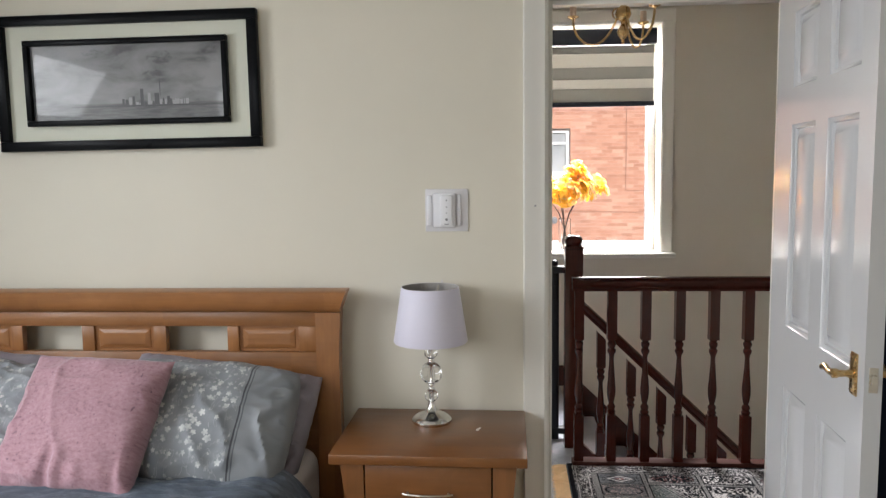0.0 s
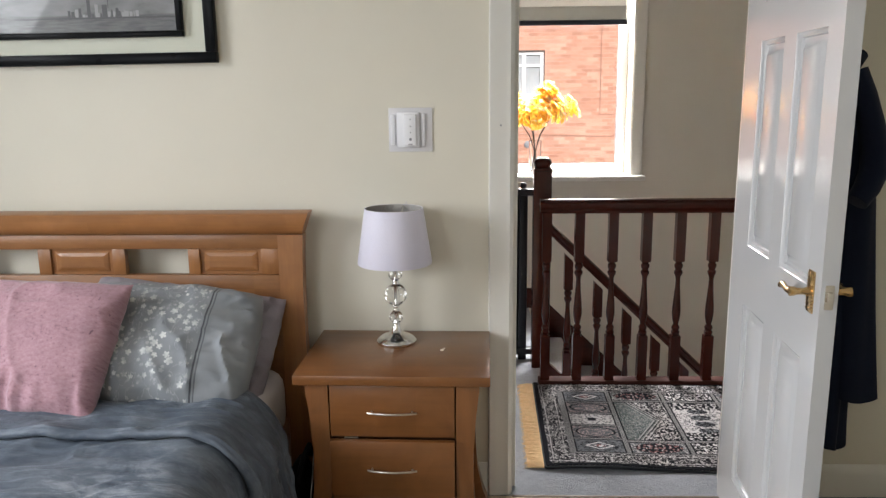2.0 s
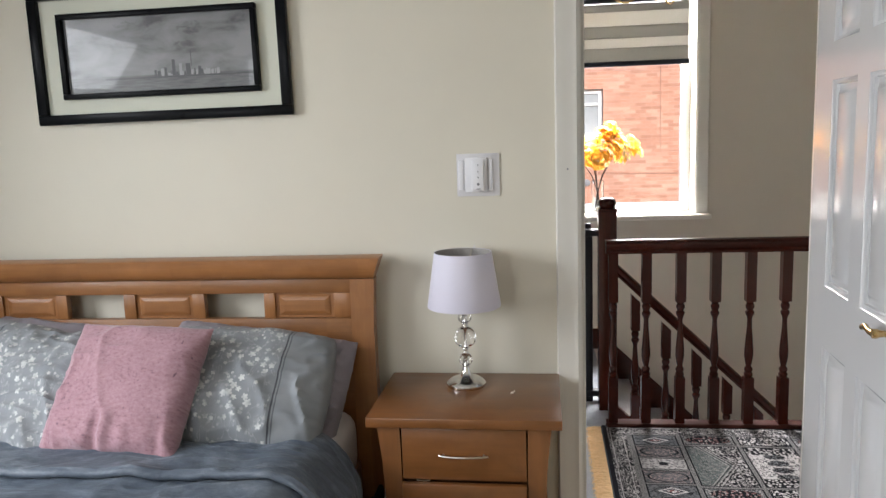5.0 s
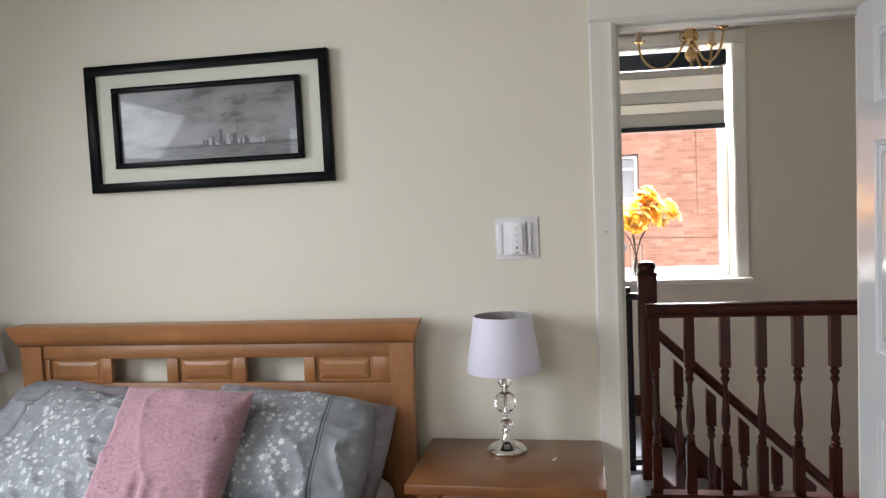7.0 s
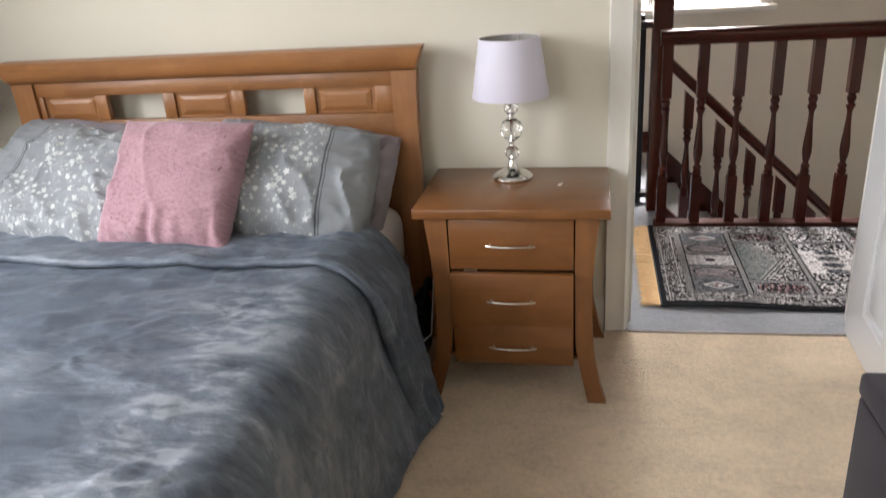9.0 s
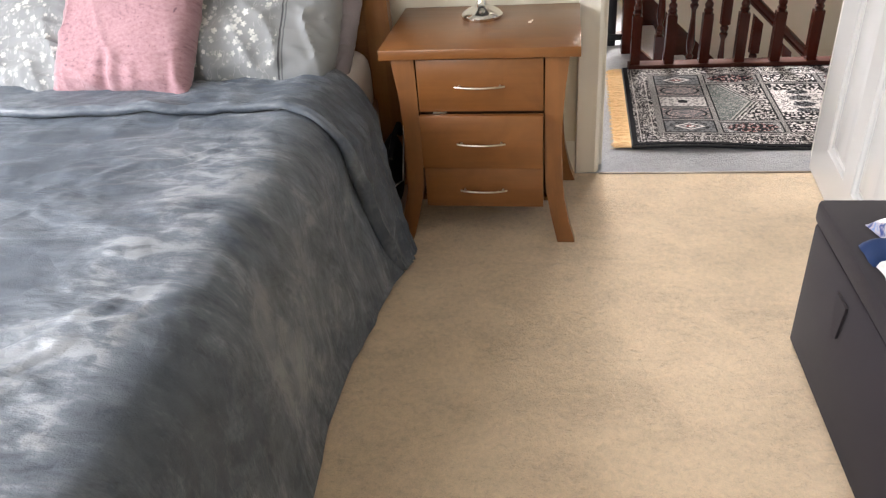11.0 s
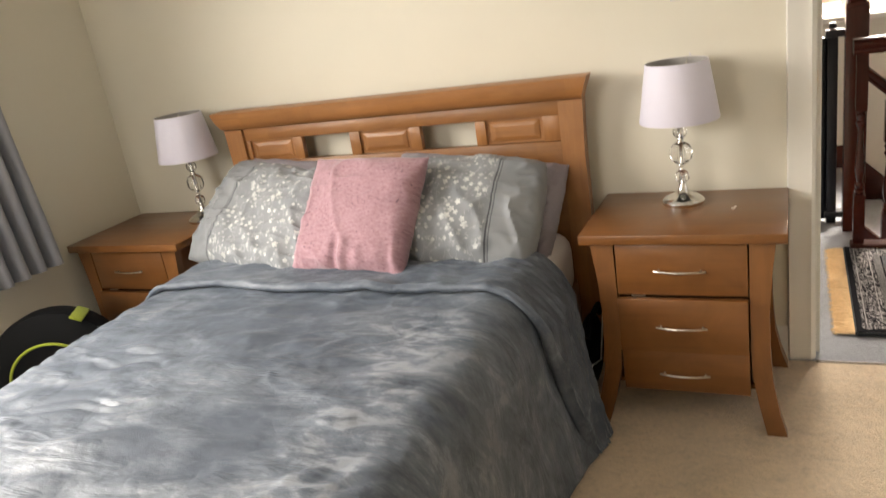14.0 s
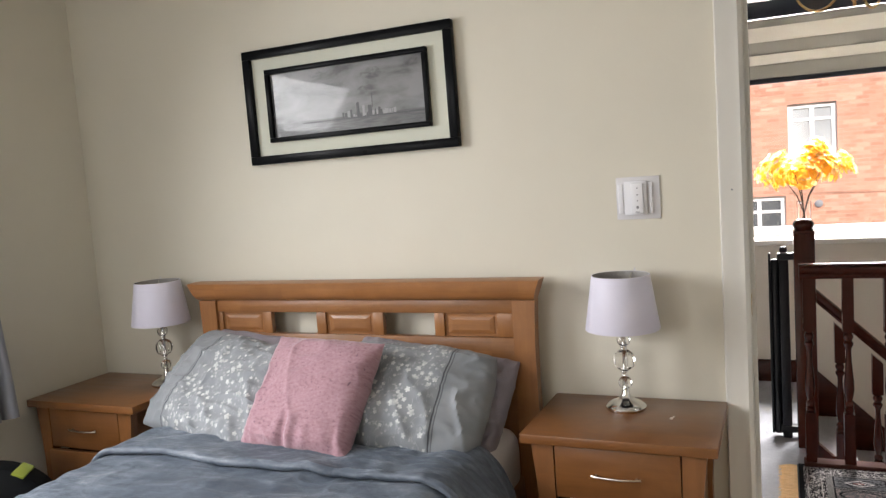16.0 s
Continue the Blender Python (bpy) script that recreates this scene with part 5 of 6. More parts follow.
# ---- curtain by the window ----
def curtain():
    c = thing("curtain", "grey pleated curtain drawn to the side of the window", "curtain")

    def fold(u, v):
        y = -0.560 - 0.115 * (1 - v) - 0.42 * u
        ph = u * 2 * math.pi * 5.5
        d = 0.030 + 0.030 * (1 - v * 0.25)
        x = XL + 0.068 + d * math.sin(ph) + 0.012 * rough_at((u * 4, v * 2, 0), 1.5) + 0.02 * v
        return x, y + 0.018 * math.cos(ph * 1.0 + 0.6), 0.585 + 1.70 * (1 - v) + 0.006 * math.sin(ph)

    part("drape", sheet(150, 36, fold, 0.004), CURTAIN, c)
    return c


curtain()
rod = thing("curtain_pole", "brushed-steel curtain pole over the window", "curtain pole")
part("pole", tube([(XL + 0.085, -0.40, 2.30), (XL + 0.085, -2.50, 2.30)], 0.014, 12), BRUSHED, rod)
for y in (-0.47, -2.42):
    part("bracket", tube([(XL - 0.002, y, 2.30), (XL + 0.085, y, 2.30)], 0.010, 10), BRUSHED, rod)
for y in (-0.40, -2.50):
    part("finial", lathe([(0.0, -0.03), (0.02, -0.02), (0.024, 0), (0.02, 0.02), (0.0, 0.03)], 14), BRUSHED, rod, "", pose(XL + 0.085, y, 2.30, 90))


# ---- round bag by the wall ----
def bag():
    b = thing("round_bag", "round black fabric bag with lime-green piping leaning by the wall", "bag", pose(-2.56, -0.83, 0.0, 0, 0, -58))
    R = 0.248

    def ring(rad, x, a0=0.0, a1=2 * math.pi, n=48):
        return [(x, rad * math.cos(a0 + (a1 - a0) * k / n), R + 0.01 + rad * math.sin(a0 + (a1 - a0) * k / n)) for k in range(n + 1)]

    part("body", lathe([(0.0, -0.075), (R - 0.05, -0.075), (R - 0.01, -0.06), (R, -0.03), (R, 0.03), (R - 0.01, 0.06), (R - 0.05, 0.075), (R - 0.09, 0.082), (0.0, 0.085)], 48), BAGCLOTH, b, "", pose(0, 0, R + 0.005, 0, 82, 0))
    part("piping", tube([(0.088 * math.sin(radians(82)) + (-0.139) * 0 + p[0], p[1], p[2]) for p in ring(R - 0.10, 0.0)][:-1], 0.0055, 8, closed=True), LIME, b, "lime-green piping", pose(0.0, 0, 0))
    for a in (60, 140):
        q = radians(a)
        m = pose(0.0, R * math.cos(q), R + 0.005 + R * math.sin(q), a - 90, 0, 0)
        part("tab", boxes((-0.050, 0.062, -0.022, 0.022, -0.004, 0.005), bevel=0.002), LIME, b, "lime-green webbing tab", m)
    part("zip_pull", tube([(0.10, 0.16, R + 0.03), (0.11, 0.165, R + 0.0), (0.10, 0.17, R - 0.03)], 0.006, 6), BRUSHED, b)
    return b


bag()


# ---- storage box by the door ----
def ottoman():
    o = thing("storage_ottoman", "charcoal linen folding storage box standing on the carpet", "ottoman", pose(0.431, -0.950, 0, 0, 0, 0))
    part("body", boxes((0.0, 0.40, -0.76, 0.0, 0.0, 0.348), bevel=0.010), OTTO, o)
    part("lid", boxes((-0.004, 0.404, -0.764, 0.004, 0.350, 0.408), bevel=0.014), OTTO, o)
    part("pull_tab", prism([(-0.215, 0.305), (-0.275, 0.305), (-0.262, 0.215), (-0.236, 0.205)], 0, -0.0075, -0.0025), OTTO, o, "hanging cloth pull tab")
    for x in (0.13, 0.27):
        for y in (-0.2, -0.38, -0.56):
            part("button", lathe([(0.0, 0.4075), (0.012, 0.4075), (0.009, 0.413), (0.0, 0.415)], 12, (x, y)), OTTO, o)
    return o


ottoman()


def garment():
    g = thing("folded_garment", "crumpled navy and white garment lying on the storage box", "clothes", pose(-0.004, 0.004, 0.410))

    def heap(x0, x1, y0, y1, top, seed):
        def skin(u, v):
            x, y = x0 + (x1 - x0) * u, y0 + (y1 - y0) * v
            k = (max(0.0, 1 - abs(2 * u - 1) ** 3) * max(0.0, 1 - abs(2 * v - 1) ** 3)) ** 0.5
            ridge = 1 - abs(rough_at((x * 1.6, y, 0), 16.0, seed)) * 2.4
            return x + 0.008 * rough_at((0, y, 0), 22, seed), y + 0.008 * rough_at((x, 0, 0), 22, seed + 1), k * (top + 0.016 * max(0.0, ridge)) + 0.002
        return sheet(40, 36, skin)

    part("navy_sleeve", heap(0.455, 0.70, -1.235, -1.155, 0.028, 3), cloth("navy_jersey", (0.012, 0.030, 0.095), 500, 0.9, 0.1), g, "navy-blue jersey sleeve")
    part("white_body", heap(0.462, 0.72, -1.375, -1.225, 0.036, 9), cloth("white_jersey", (0.62, 0.62, 0.64), 500, 0.9, 0.1, 0.12), g, "crumpled white jersey")
    return g


garment()


def packet():
    m, n = material("printed_foil")
    v = n.coord()
    c = n.ramp(n.noise(v, 16, 4, 0.6, 1.0), [(0.38, (0.02, 0.05, 0.22)), (0.46, (0.45, 0.42, 0.48)), (0.53, (0.10, 0.22, 0.50)), (0.60, (0.55, 0.40, 0.42)), (0.70, (0.75, 0.72, 0.74))])
    n.out(c, 0.3)

    def f(u, v):
        x, y = 0.16 * (u - 0.5), 0.30 * (v - 0.5)
        z = 0.004 + 0.035 * (max(0, 1 - (2 * u - 1) ** 4) * max(0, 1 - (2 * v - 1) ** 4)) ** 0.5 * (1 + 0.4 * rough_at((x, y, 0), 16))
        return x, y, z

    solid("snack_packet", sheet(20, 28, f, 0.003), m, "crumpled blue and pink printed packet on the box", "packet", pose(0.601, -1.196, 0.408, 0, 0, 14))


packet()


# ---- coat behind the door ----
def coat():
    c = thing("coat", "long navy wool coat hanging on the wall behind the door", "coat", pose(1.00, -0.002, 0))

    def body(u, v):
        a = u * 2 * math.pi
        z = 1.53 - 1.295 * v
        w = 0.035 + 0.060 * min(1, v * 5) ** 0.7 + 0.018 * v
        d = 0.045 + 0.015 * v
        k = 1 + 0.10 * math.sin(a * 6 + 2 * v) * (0.3 + v) + 0.08 * rough_at((math.cos(a), math.sin(a), v * 2), 2.0, 3)
        return w * k * math.cos(a), -0.075 + d * k * math.sin(a), z + 0.012 * math.sin(a * 3)

    def panel(u, v):
        a = u * 2 * math.pi
        w = 0.045 + 0.018 * v + 0.012 * v ** 4
        k = 1 + 0.10 * math.sin(a * 4 + 3 * v) * (0.2 + v)
        return 0.058 + 0.056 * v + w * k * math.cos(a), -0.112 + 0.030 * k * math.sin(a), 1.36 - 0.945 * v + 0.010 * math.sin(a * 2 + 1)

    part("body", sheet(72, 40, body), NAVY, c)
    part("front_panel", sheet(56, 36, panel), NAVY, c)
    elbow = [(0.030, 1.475), (0.052, 1.40), (0.074, 1.31), (0.088, 1.23), (0.085, 1.17), (0.062, 1.12), (0.030, 1.08)]
    part("sleeve", tube([(x, -0.115 - 0.012 * k, z) for k, (x, z) in enumerate(elbow)], [0.030, 0.036, 0.040, 0.041, 0.041, 0.038, 0.034], 14), NAVY, c)
    part("sleeve", tube([(-0.055 - 0.095 * (k / 8) ** 0.6, -0.115 - 0.004 * k, 1.46 - 0.085 * k) for k in range(9)], [0.036, 0.046, 0.050, 0.050, 0.049, 0.048, 0.047, 0.045, 0.043], 14), NAVY, c)
    part("collar", tube([(-0.05, -0.085, 1.52), (-0.02, -0.115, 1.49), (0.02, -0.115, 1.49), (0.05, -0.085, 1.52)], 0.022, 10), NAVY, c)
    return c


coat()
hk = thing("coat_hook", "brass double coat hook on the wall", "hook", pose(1.00, 0, 1.545))
part("backplate", boxes((-0.018, 0.018, -0.005, 0.0, -0.05, 0.05), bevel=0.001), BRASS, hk)
part("hook", tube([(0, -0.004, 0), (0, -0.04, -0.01), (0, -0.065, 0.01), (0, -0.07, 0.035)], 0.006, 8), BRASS, hk)


# ---- landing: rug ----
def rug():
    r = thing("rug", "black, grey and ivory Persian-style rug with a straw-coloured fringe", "rug", pose(0.141, 0.181, -0.004, 0, 0, -1.6))

    def up(u, v):
        x, y = 1.42 * u, 0.86 * v
        return x, y, 0.011 + 0.004 * rough_at((x, y, 0), 3.0) + 0.006 * max(0, 0.06 - y) / 0.06 * math.sin(x * 7)

    bm = sheet(60, 36, up, 0.007, uv=lambda u, v: (1.42 * u, 0.86 * v))
    part("carpet_weave", bm, RUG, r)
    part("bound_edge", tube([(1.42 * k / 40, -0.002, 0.009 + 0.004 * rough_at((1.42 * k / 40, 0, 0), 3.0) + 0.006 * math.sin(1.42 * k / 40 * 7)) for k in range(41)], 0.007, 8), BLACKPL, r, "black bound edge")
    part("bound_edge", tube([(1.42 * k / 40, 0.862, 0.009) for k in range(41)], 0.006, 8), BLACKPL, r, "black bound edge")
    part("bound_edge", tube([(-0.001, 0.86 * k / 30, 0.009) for k in range(31)], 0.006, 8), BLACKPL, r, "black bound edge")
    rng = random.Random(2)
    bm = bmesh.new()
    for k in range(260):
        y = 0.86 * (k + rng.random()) / 260
        ln = rng.uniform(0.065, 0.085)
        dy = rng.uniform(-0.008, 0.008)
        tube([(0.002, y, 0.010), (-0.5 * ln, y + dy * 0.5, 0.010 + rng.uniform(-0.001, 0.003)), (-ln, y + dy, 0.005)], [0.0024, 0.0022, 0.0010], 4, bm)
    tagged(part("fringe", bm, FRINGE, r, "loose straw-coloured fringe"), kind="stuff")
    part("fringe_band", boxes((-0.070, 0.0, 0.004, 0.856, 0.0035, 0.006)), FRINGE, r, "straw-coloured fringe under-layer")
    return r


rug()


# ---- landing: balustrade and stairs ----
def baluster_mesh(z0, z1, blk_lo, blk_hi, sq=0.044, slope=0.0):
    """Square at both ends, turned between; z0..z1, ends cut to the slope."""
    bm = bmesh.new()
    h = sq / 2
    for a, b in ((z0, z0 + blk_lo), (z1 - blk_hi, z1)):
        vs = box(bm, -h, h, -h, h, a, b)
    for v in bm.verts:
        if abs(v.co.z - z0) < 1e-6 or abs(v.co.z - z1) < 1e-6:
            v.co.z += slope * v.co.x
    a, b = z0 + blk_lo, z1 - blk_hi
    L = b - a
    prof = [(0.0, 0.020), (0.012, 0.015), (0.03, 0.0205), (0.05, 0.0215), (0.07, 0.0140), (0.085, 0.0180), (0.11, 0.0200), (0.13, 0.0170), (0.15, 0.0110), (0.19, 0.0150), (0.28, 0.0205), (0.36, 0.0205), (0.50, 0.0165), (0.66, 0.0120), (0.76, 0.0105), (0.80, 0.0130), (0.83, 0.0190), (0.86, 0.0210), (0.885, 0.0140), (0.905, 0.0170), (0.93, 0.0205), (0.955, 0.0200), (0.975, 0.0140), (0.99, 0.0190), (1.0, 0.0200)]
    lathe([(r, a + L * k) for k, r in prof], 12, bm=bm)
    return mesh_of("baluster", bm, MAHO_Z)


BY, NY = 1.048, 1.335
rail = thing("balustrade", "dark mahogany-stained landing balustrade with turned spindles", "balustrade", pose(0, BY, 0))
HR = [(-0.026, 0.862), (0.026, 0.862), (0.030, 0.872), (0.024, 0.884), (0.033, 0.897), (0.034, 0.910), (0.024, 0.922), (0.008, 0.928), (-0.008, 0.928), (-0.024, 0.922), (-0.034, 0.910), (-0.033, 0.897), (-0.024, 0.884), (-0.030, 0.872)]
part("handrail", prism(HR, 0, 0.186, LX1), MAHO_X, rail)
part("base_rail", boxes((0.19, LX1, -0.034, 0.036, -0.004, 0.032), bevel=0.003), wood("worn_mahogany_rail", (0.050, 0.016, 0.012), 0, 0.7, 0.0, 0.8, 0.1), rail, "worn brown base rail")
bmesh_main = baluster_mesh(0.032, 0.862, 0.225, 0.235)
for k, x in enumerate([0.220] + [0.375 + 0.1585 * i for i in range(12)]):
    ob = new("baluster", bmesh_main)
    ob.parent, ob.location = rail, (x, 0, 0)

newel = thing("newel_post", "dark mahogany-stained square newel post with rounded cap", "newel post", pose(0.222, NY, 0))
part("post", boxes((-0.045, 0.045, -0.045, 0.045, -0.30, 1.035), bevel=0.003), MAHO_Z, newel)
cap = boxes((-0.047, 0.047, -0.047, 0.047, 1.036, 1.050), bevel=0.003)
lathe([(0.038, 1.049), (0.040, 1.058), (0.046, 1.066), (0.047, 1.080), (0.040, 1.094), (0.024, 1.102), (0.0, 1.104)], 20, bm=cap)
part("cap", cap, MAHO_Z, newel)

SL = -0.955                                   # fall of the flight
stairs = thing("staircase", "carpeted flight going down with a mahogany-stained banister", "staircase", pose(0.25, NY, 0))
GO, RISE = 0.209, 0.20
for k in range(9):
    z = -RISE * (k + 1)
    part("step", boxes((GO * k, GO * (k + 1) + 0.02, 0.022, LY - NY - 0.020, z - RISE, z - 0.004), bevel=0.012), STAIRCARPET, stairs, "grey carpeted step")
part("string", prism([(0.0, 0.03), (2.0, 0.03 + SL * 2.0), (2.0, -0.28 + SL * 2.0), (0.0, -0.28)], 1, -0.022, 0.020), MAHO_X, stairs)
part("wall_string", prism([(0.05, 0.11), (2.0, 0.11 + SL * 1.95), (2.0, -0.25 + SL * 2.0), (0.05, -0.25)], 1, LY - NY - 0.019, LY - NY - 0.001), MAHO_X, stairs)
RP = [(y * 0.95, z - 0.895) for y, z in HR]
bm = bmesh.new()
la = [bm.verts.new((0.02, y, z + 0.735)) for y, z in RP]
lb = [bm.verts.new((2.0, y, z + 0.735 + SL * 1.98)) for y, z in RP]
bm.faces.new(la), bm.faces.new(lb)
for i in range(len(RP)):
    j = (i + 1) % len(RP)
    bm.faces.new((la[i], la[j], lb[j], lb[i]))
part("handrail", bm, MAHO_X, stairs)
slope_mesh = baluster_mesh(0.0, 0.665, 0.15, 0.17, slope=SL)
for k in range(11):
    x = 0.115 + 0.155 * k
    ob = new("baluster", slope_mesh)
    ob.parent, ob.location = stairs, (x, 0, 0.03 + SL * x)


# ---- landing: folded safety gate ----
gate = thing("safety_gate", "black retractable stair gate folded against the newel post", "stair gate", pose(0.135, 1.44, -0.004))
part("post", boxes((-0.022, 0.022, -0.022, 0.022, 0.0, 0.93), bevel=0.006), BLACKPL, gate)
part("roll", lathe([(0.0, 0.02), (0.020, 0.02), (0.021, 0.05), (0.021, 0.88), (0.018, 0.90), (0.0, 0.905)], 18, (-0.040, 0.012)), BLACKPL, gate)
part("pull_bar", boxes((-0.070, -0.059, -0.012, 0.010, 0.02, 0.935), bevel=0.003), BLACKPL, gate)
for z in (0.03, 0.90):
    part("bracket", boxes((-0.03, 0.075, -0.026, 0.026, z, z + 0.035), bevel=0.005), BLACKPL, gate)
part("latch_knob", lathe([(0.0, 0.938), (0.016, 0.938), (0.018, 0.95), (0.014, 0.965), (0.0, 0.968)], 14), BLACKPL, gate)

# ---- landing: blind ----
bl = thing("zebra_blind", "half-lowered day-and-night blind with grey and white bands", "blind", pose(0, LY + 0.015, 0))
bx0, bx1 = -0.42, 0.845
part("cassette", boxes((bx0 - 0.012, bx1 + 0.012, -0.035, 0.045, 2.228, 2.326), bevel=0.010), BLINDN, bl, "dark navy cassette")
zs = [2.226, 2.183, 2.090, 2.020, 1.955, 1.872]
for i, (a, b) in enumerate(zip(zs, zs[1:])):
    part("grey_band" if i % 2 == 0 else "white_band", boxes((bx0, bx1, 0.006 if i % 2 else 0.003, 0.008 if i % 2 else 0.007, b - 0.006, a)), BLINDG if i % 2 == 0 else BLINDW, bl)
part("bottom_bar", boxes((bx0 - 0.004, bx1 + 0.004, -0.010, 0.014, 1.841, 1.871), bevel=0.004), BLINDN, bl, "dark bottom bar")

# ---- landing: flowers on the sill ----
vs = thing("vase", "clear glass vase on the window sill", "vase", pose(0.285, LY + 0.055, WZ0 - 0.002))
vg = lathe([(0.0, 0.0), (0.036, 0.0), (0.038, 0.004), (0.042, 0.22), (0.040, 0.222), (0.038, 0.22), (0.034, 0.014), (0.0, 0.012)], 28)
part("body", vg, CRYSTAL, vs)
fl = thing("flower_bunch", "bunch of yellow artificial blossom standing in the vase", "flowers", pose(0.285, LY + 0.055, WZ0 + 0.012))


def blossom_mesh(name, mat, seed):
    rng = random.Random(seed)
    bm = bmesh.new()
    for k in range(6):
        a = 2 * math.pi * k / 6 + rng.uniform(-0.2, 0.2)
        m = Matrix.Rotation(a, 4, "Z") @ Matrix.Rotation(rng.uniform(-0.7, -0.15), 4, "Y")
        L, w = rng.uniform(0.020, 0.029), rng.uniform(0.009, 0.013)
        pts = [(0.002, 0, 0), (L * 0.45, -w, 0.004), (L * 0.45, w, 0.004), (L * 0.85, -w * 0.8, 0.001), (L * 0.85, w * 0.8, 0.001), (L, 0, -0.003)]
        v = [bm.verts.new(m @ Vector(p)) for p in pts]
        bm.faces.new((v[0], v[1], v[2])), bm.faces.new((v[1], v[3], v[4], v[2])), bm.faces.new((v[3], v[5], v[4]))
    return mesh_of(name, bm, mat)


bmeshes = [blossom_mesh("blossom", YELLOWS[i % 3], i) for i in range(6)]
rng = random.Random(11)
tips = []
for k in range(5):
    a = 2 * math.pi * k / 5 + 0.5
    tip = (0.105 * math.cos(a), 0.05 * math.sin(a), 0.34 + 0.03 * (k % 2))
    s = (0.02 * math.cos(a + 2.6), 0.018 * math.sin(a + 2.6), 0.005)
    part("stem", tube([s, (s[0] * 0.2, s[1] * 0.2, 0.12), (tip[0] * 0.35, tip[1] * 0.35, 0.24), tip], [0.004, 0.004, 0.0035, 0.002], 6), STEM, fl)
    tips.append(tip)
CLUMPS = [(-0.205, 0.01, 0.375, 0.065), (-0.125, -0.02, 0.445, 0.080), (-0.055, 0.03, 0.375, 0.075), (0.015, -0.01, 0.335, 0.060), (0.060, 0.02, 0.470, 0.085), (0.130, -0.01, 0.395, 0.080), (0.205, 0.01, 0.430, 0.070), (-0.135, 0.0, 0.345, 0.060), (0.095, 0.0, 0.515, 0.055), (0.085, 0.01, 0.560, 0.028), (-0.215, 0.0, 0.440, 0.030), (0.255, 0.0, 0.395, 0.030), (0.110, 0.0, 0.350, 0.050)]
for k in range(298):
    c = rng.choices(CLUMPS, [q[3] ** 1.6 for q in CLUMPS])[0]
    u, w2, r = rng.uniform(0, 2 * math.pi), rng.uniform(-1, 1), rng.uniform(0.35, 1.0) ** 0.5
    q = math.sqrt(1 - w2 * w2)
    p = Vector((c[0] + c[3] * r * q * math.cos(u), c[1] + 0.055 * r * q * math.sin(u), c[2] + c[3] * 0.85 * r * w2))
    ob = new("blossom", bmeshes[rng.randrange(6)])
    ob.parent = fl
    d = (p - Vector((p.x * 0.5, 0, 0.36))).normalized()
    ob.matrix_basis = Matrix.Translation(p) @ d.to_track_quat("Z", "Y").to_matrix().to_4x4() @ Matrix.Rotation(rng.uniform(0, 6), 4, "Z") @ Matrix.Scale(rng.uniform(0.9, 1.5), 4)

# ---- landing: chandelier ----
ch = thing("chandelier", "three-armed polished brass chandelier with candle sleeves", "chandelier", pose(0.437, 1.20, 2.028))
part("body", lathe([(0.0, 0.0), (0.006, 0.004), (0.008, 0.012), (0.005, 0.020), (0.014, 0.030), (0.026, 0.046), (0.030, 0.062), (0.020, 0.080), (0.010, 0.095), (0.012, 0.108), (0.030, 0.122), (0.038, 0.140), (0.034, 0.160), (0.016, 0.178), (0.010, 0.20), (0.016, 0.22), (0.008, 0.24), (0.007, 0.40), (0.0, 0.40)], 22), BRASS, ch)
part("ceiling_rose", lathe([(0.0, 0.40), (0.012, 0.40), (0.05, 0.425), (0.055, 0.438), (0.0, 0.438)], 24), BRASS, ch)
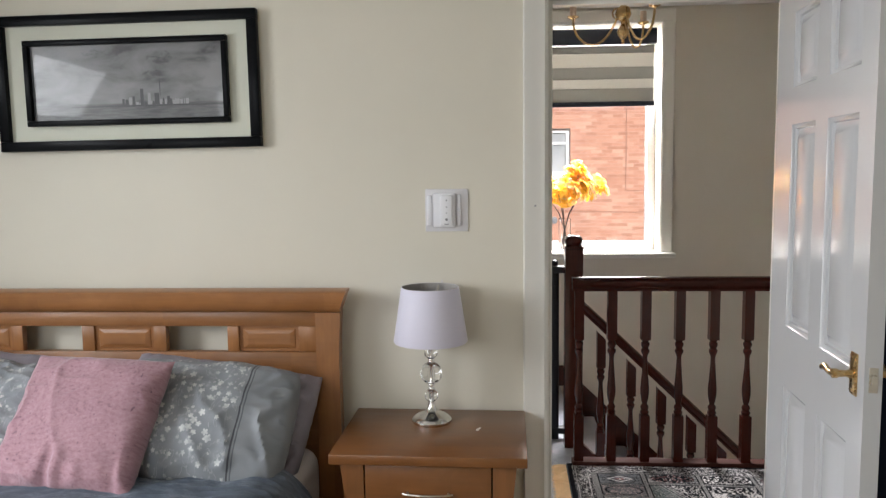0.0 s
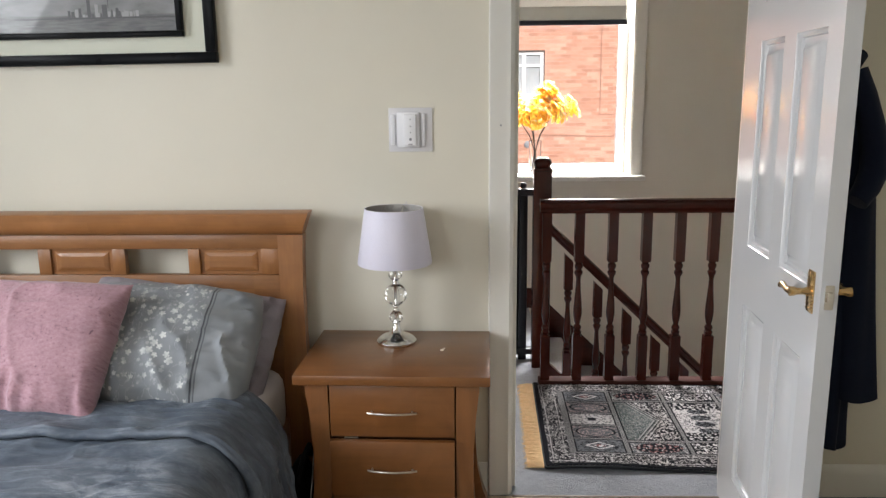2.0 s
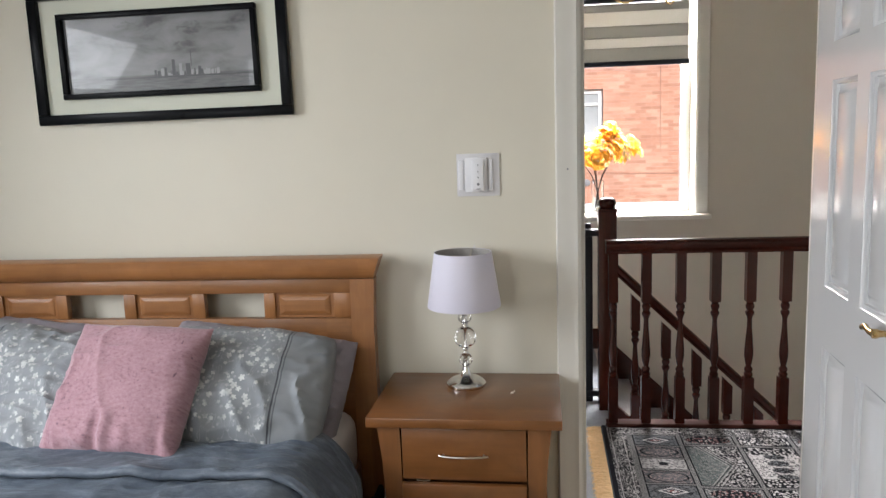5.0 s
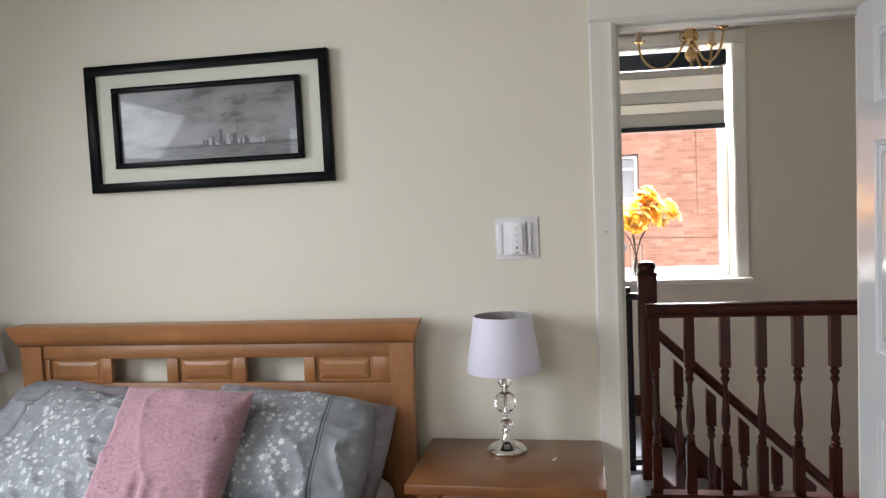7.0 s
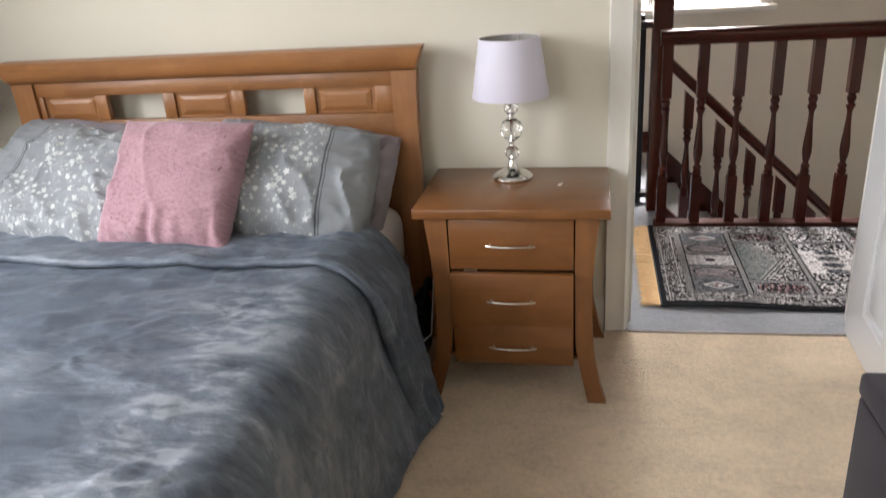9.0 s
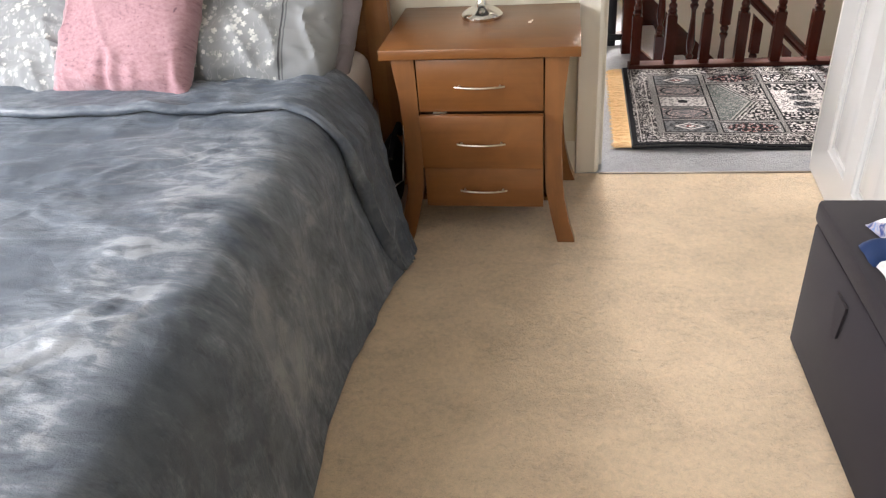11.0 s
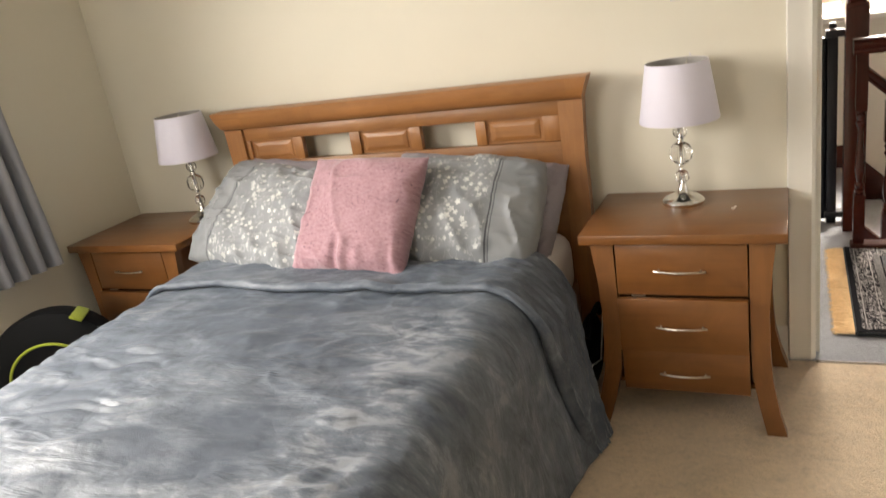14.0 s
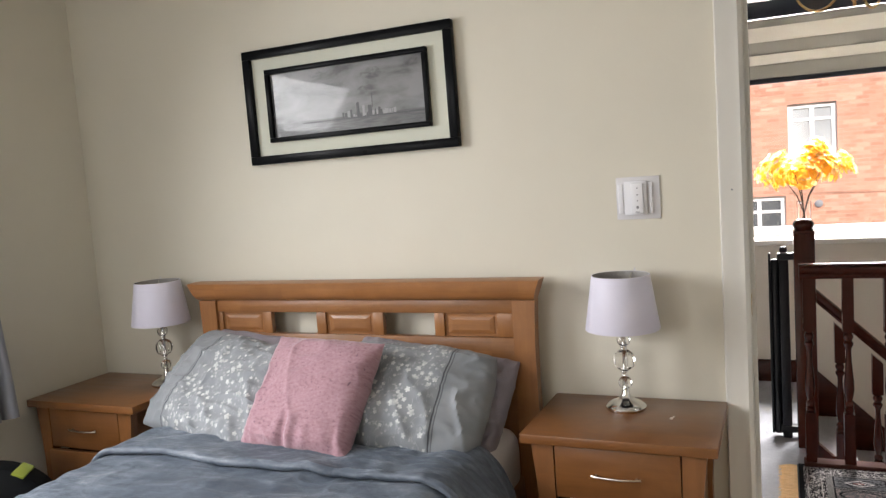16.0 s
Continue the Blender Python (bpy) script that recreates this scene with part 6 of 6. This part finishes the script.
for k in range(3):
    a = 2 * math.pi * k / 3 + math.radians(176)
    m = pose(0, 0, 0, 0, 0, math.degrees(a))
    knots = [(0.020, 0.150), (0.028, 0.125), (0.052, 0.075), (0.087, 0.028), (0.130, 0.004), (0.177, 0.012), (0.217, 0.050), (0.233, 0.095), (0.236, 0.128), (0.236, 0.150)]
    pts = []
    for p0, p1, p2, p3 in zip(knots, knots[1:], knots[2:], knots[3:]):
        for q in (0.0, 0.25, 0.5, 0.75):
            pts.append(tuple(0.5 * (2 * p1[c] + (p2[c] - p0[c]) * q + (2 * p0[c] - 5 * p1[c] + 4 * p2[c] - p3[c]) * q * q + (3 * p1[c] - p0[c] - 3 * p2[c] + p3[c]) * q ** 3) for c in (0, 1)))
    pts = [(x, 0, z) for x, z in pts] + [(0.236, 0, 0.128)]
    arm = part("arm", tube(pts, 0.0055, 8), BRASS, ch, "", m)
    sp = [(0.030 + 0.020 * math.cos(t) * (1 - t / 11), 0, 0.148 + 0.024 * math.sin(t) * (1 - t / 11)) for t in (i * 0.55 - 1.6 for i in range(15))]
    part("scroll", tube([(0.026, 0, 0.125)] + sp, 0.0038, 6), BRASS, arm)
    part("drip_pan", lathe([(0.0, 0.126), (0.010, 0.126), (0.026, 0.134), (0.028, 0.139), (0.012, 0.138), (0.0, 0.138)], 18, (0.236, 0)), BRASS, arm)
    part("candle_sleeve", lathe([(0.0155, 0.139), (0.0155, 0.192), (0.0, 0.192)], 14, (0.236, 0)), plain("cream_sleeve", (0.62, 0.47, 0.36), 0.5, 0.05), arm)


# ---- bricks of the house seen through the landing window ----
def brick_pieces(ob, openings, x0, x1, z0, z1, near):
    """Bricks proud of their mortar, on the wall's own courses; those in the near stretch are pieces, the rest one mesh."""
    m, n = material("red_facing_brick")
    geo, info = n.node("ShaderNodeNewGeometry"), n.node("ShaderNodeObjectInfo")
    pick = n.math("FRACT", n.math("ADD", info.outputs["Random"], geo.outputs["Random Per Island"]))
    col = n.ramp(pick, [(0.0, (0.50, 0.250, 0.175)), (0.25, (0.59, 0.305, 0.215)), (0.75, (0.64, 0.350, 0.255)), (1.0, (0.69, 0.43, 0.33))])
    v = n.coord("Generated")
    col = n.mix(1.0, col, n.ramp(n.noise(v, 5, 4), [(0.3, (0.86, 0.85, 0.84)), (0.7, (1.08, 1.08, 1.08))]), "MULTIPLY")
    n.out(col, 0.9, n.bump(n.noise(v, 14, 3), 0.3, 0.004))
    L, C, J = 0.225, 0.075, 0.012

    def unit():
        return boxes((J / 2, L - J / 2, -0.009, 0.004, J / 2, C - J / 2))

    one = mesh_of("brick", unit(), m, False)
    rest = bmesh.new()
    rows = range(math.ceil(z0 / C), math.floor(z1 / C))
    for r in rows:
        shift = 0.0 if r % 2 else -L / 2
        for k in range(math.floor(x0 / L), math.ceil(x1 / L)):
            a, b, c, e = k * L + shift, (k + 1) * L + shift, r * C, (r + 1) * C
            if any(a < q[1] + 0.07 and b > q[0] - 0.07 and c < q[3] + 0.01 and e > q[2] - 0.09 for q in openings):
                continue
            if near[0] <= a <= near[1] and near[2] <= c <= near[3]:
                piece = new("brick", one)
                piece.parent, piece.location = ob, (a, 0, c)
            else:
                box(rest, a + J / 2, b - J / 2, -0.009, 0.004, c + J / 2, e - J / 2)
    tagged(part("brickwork", rest, m, ob, smooth=False), kind="stuff")


brick_pieces(front_house, FRONT, -0.7, 4.0, -0.6, 3.2, (1.5, 3.3, 0.6, 2.5))
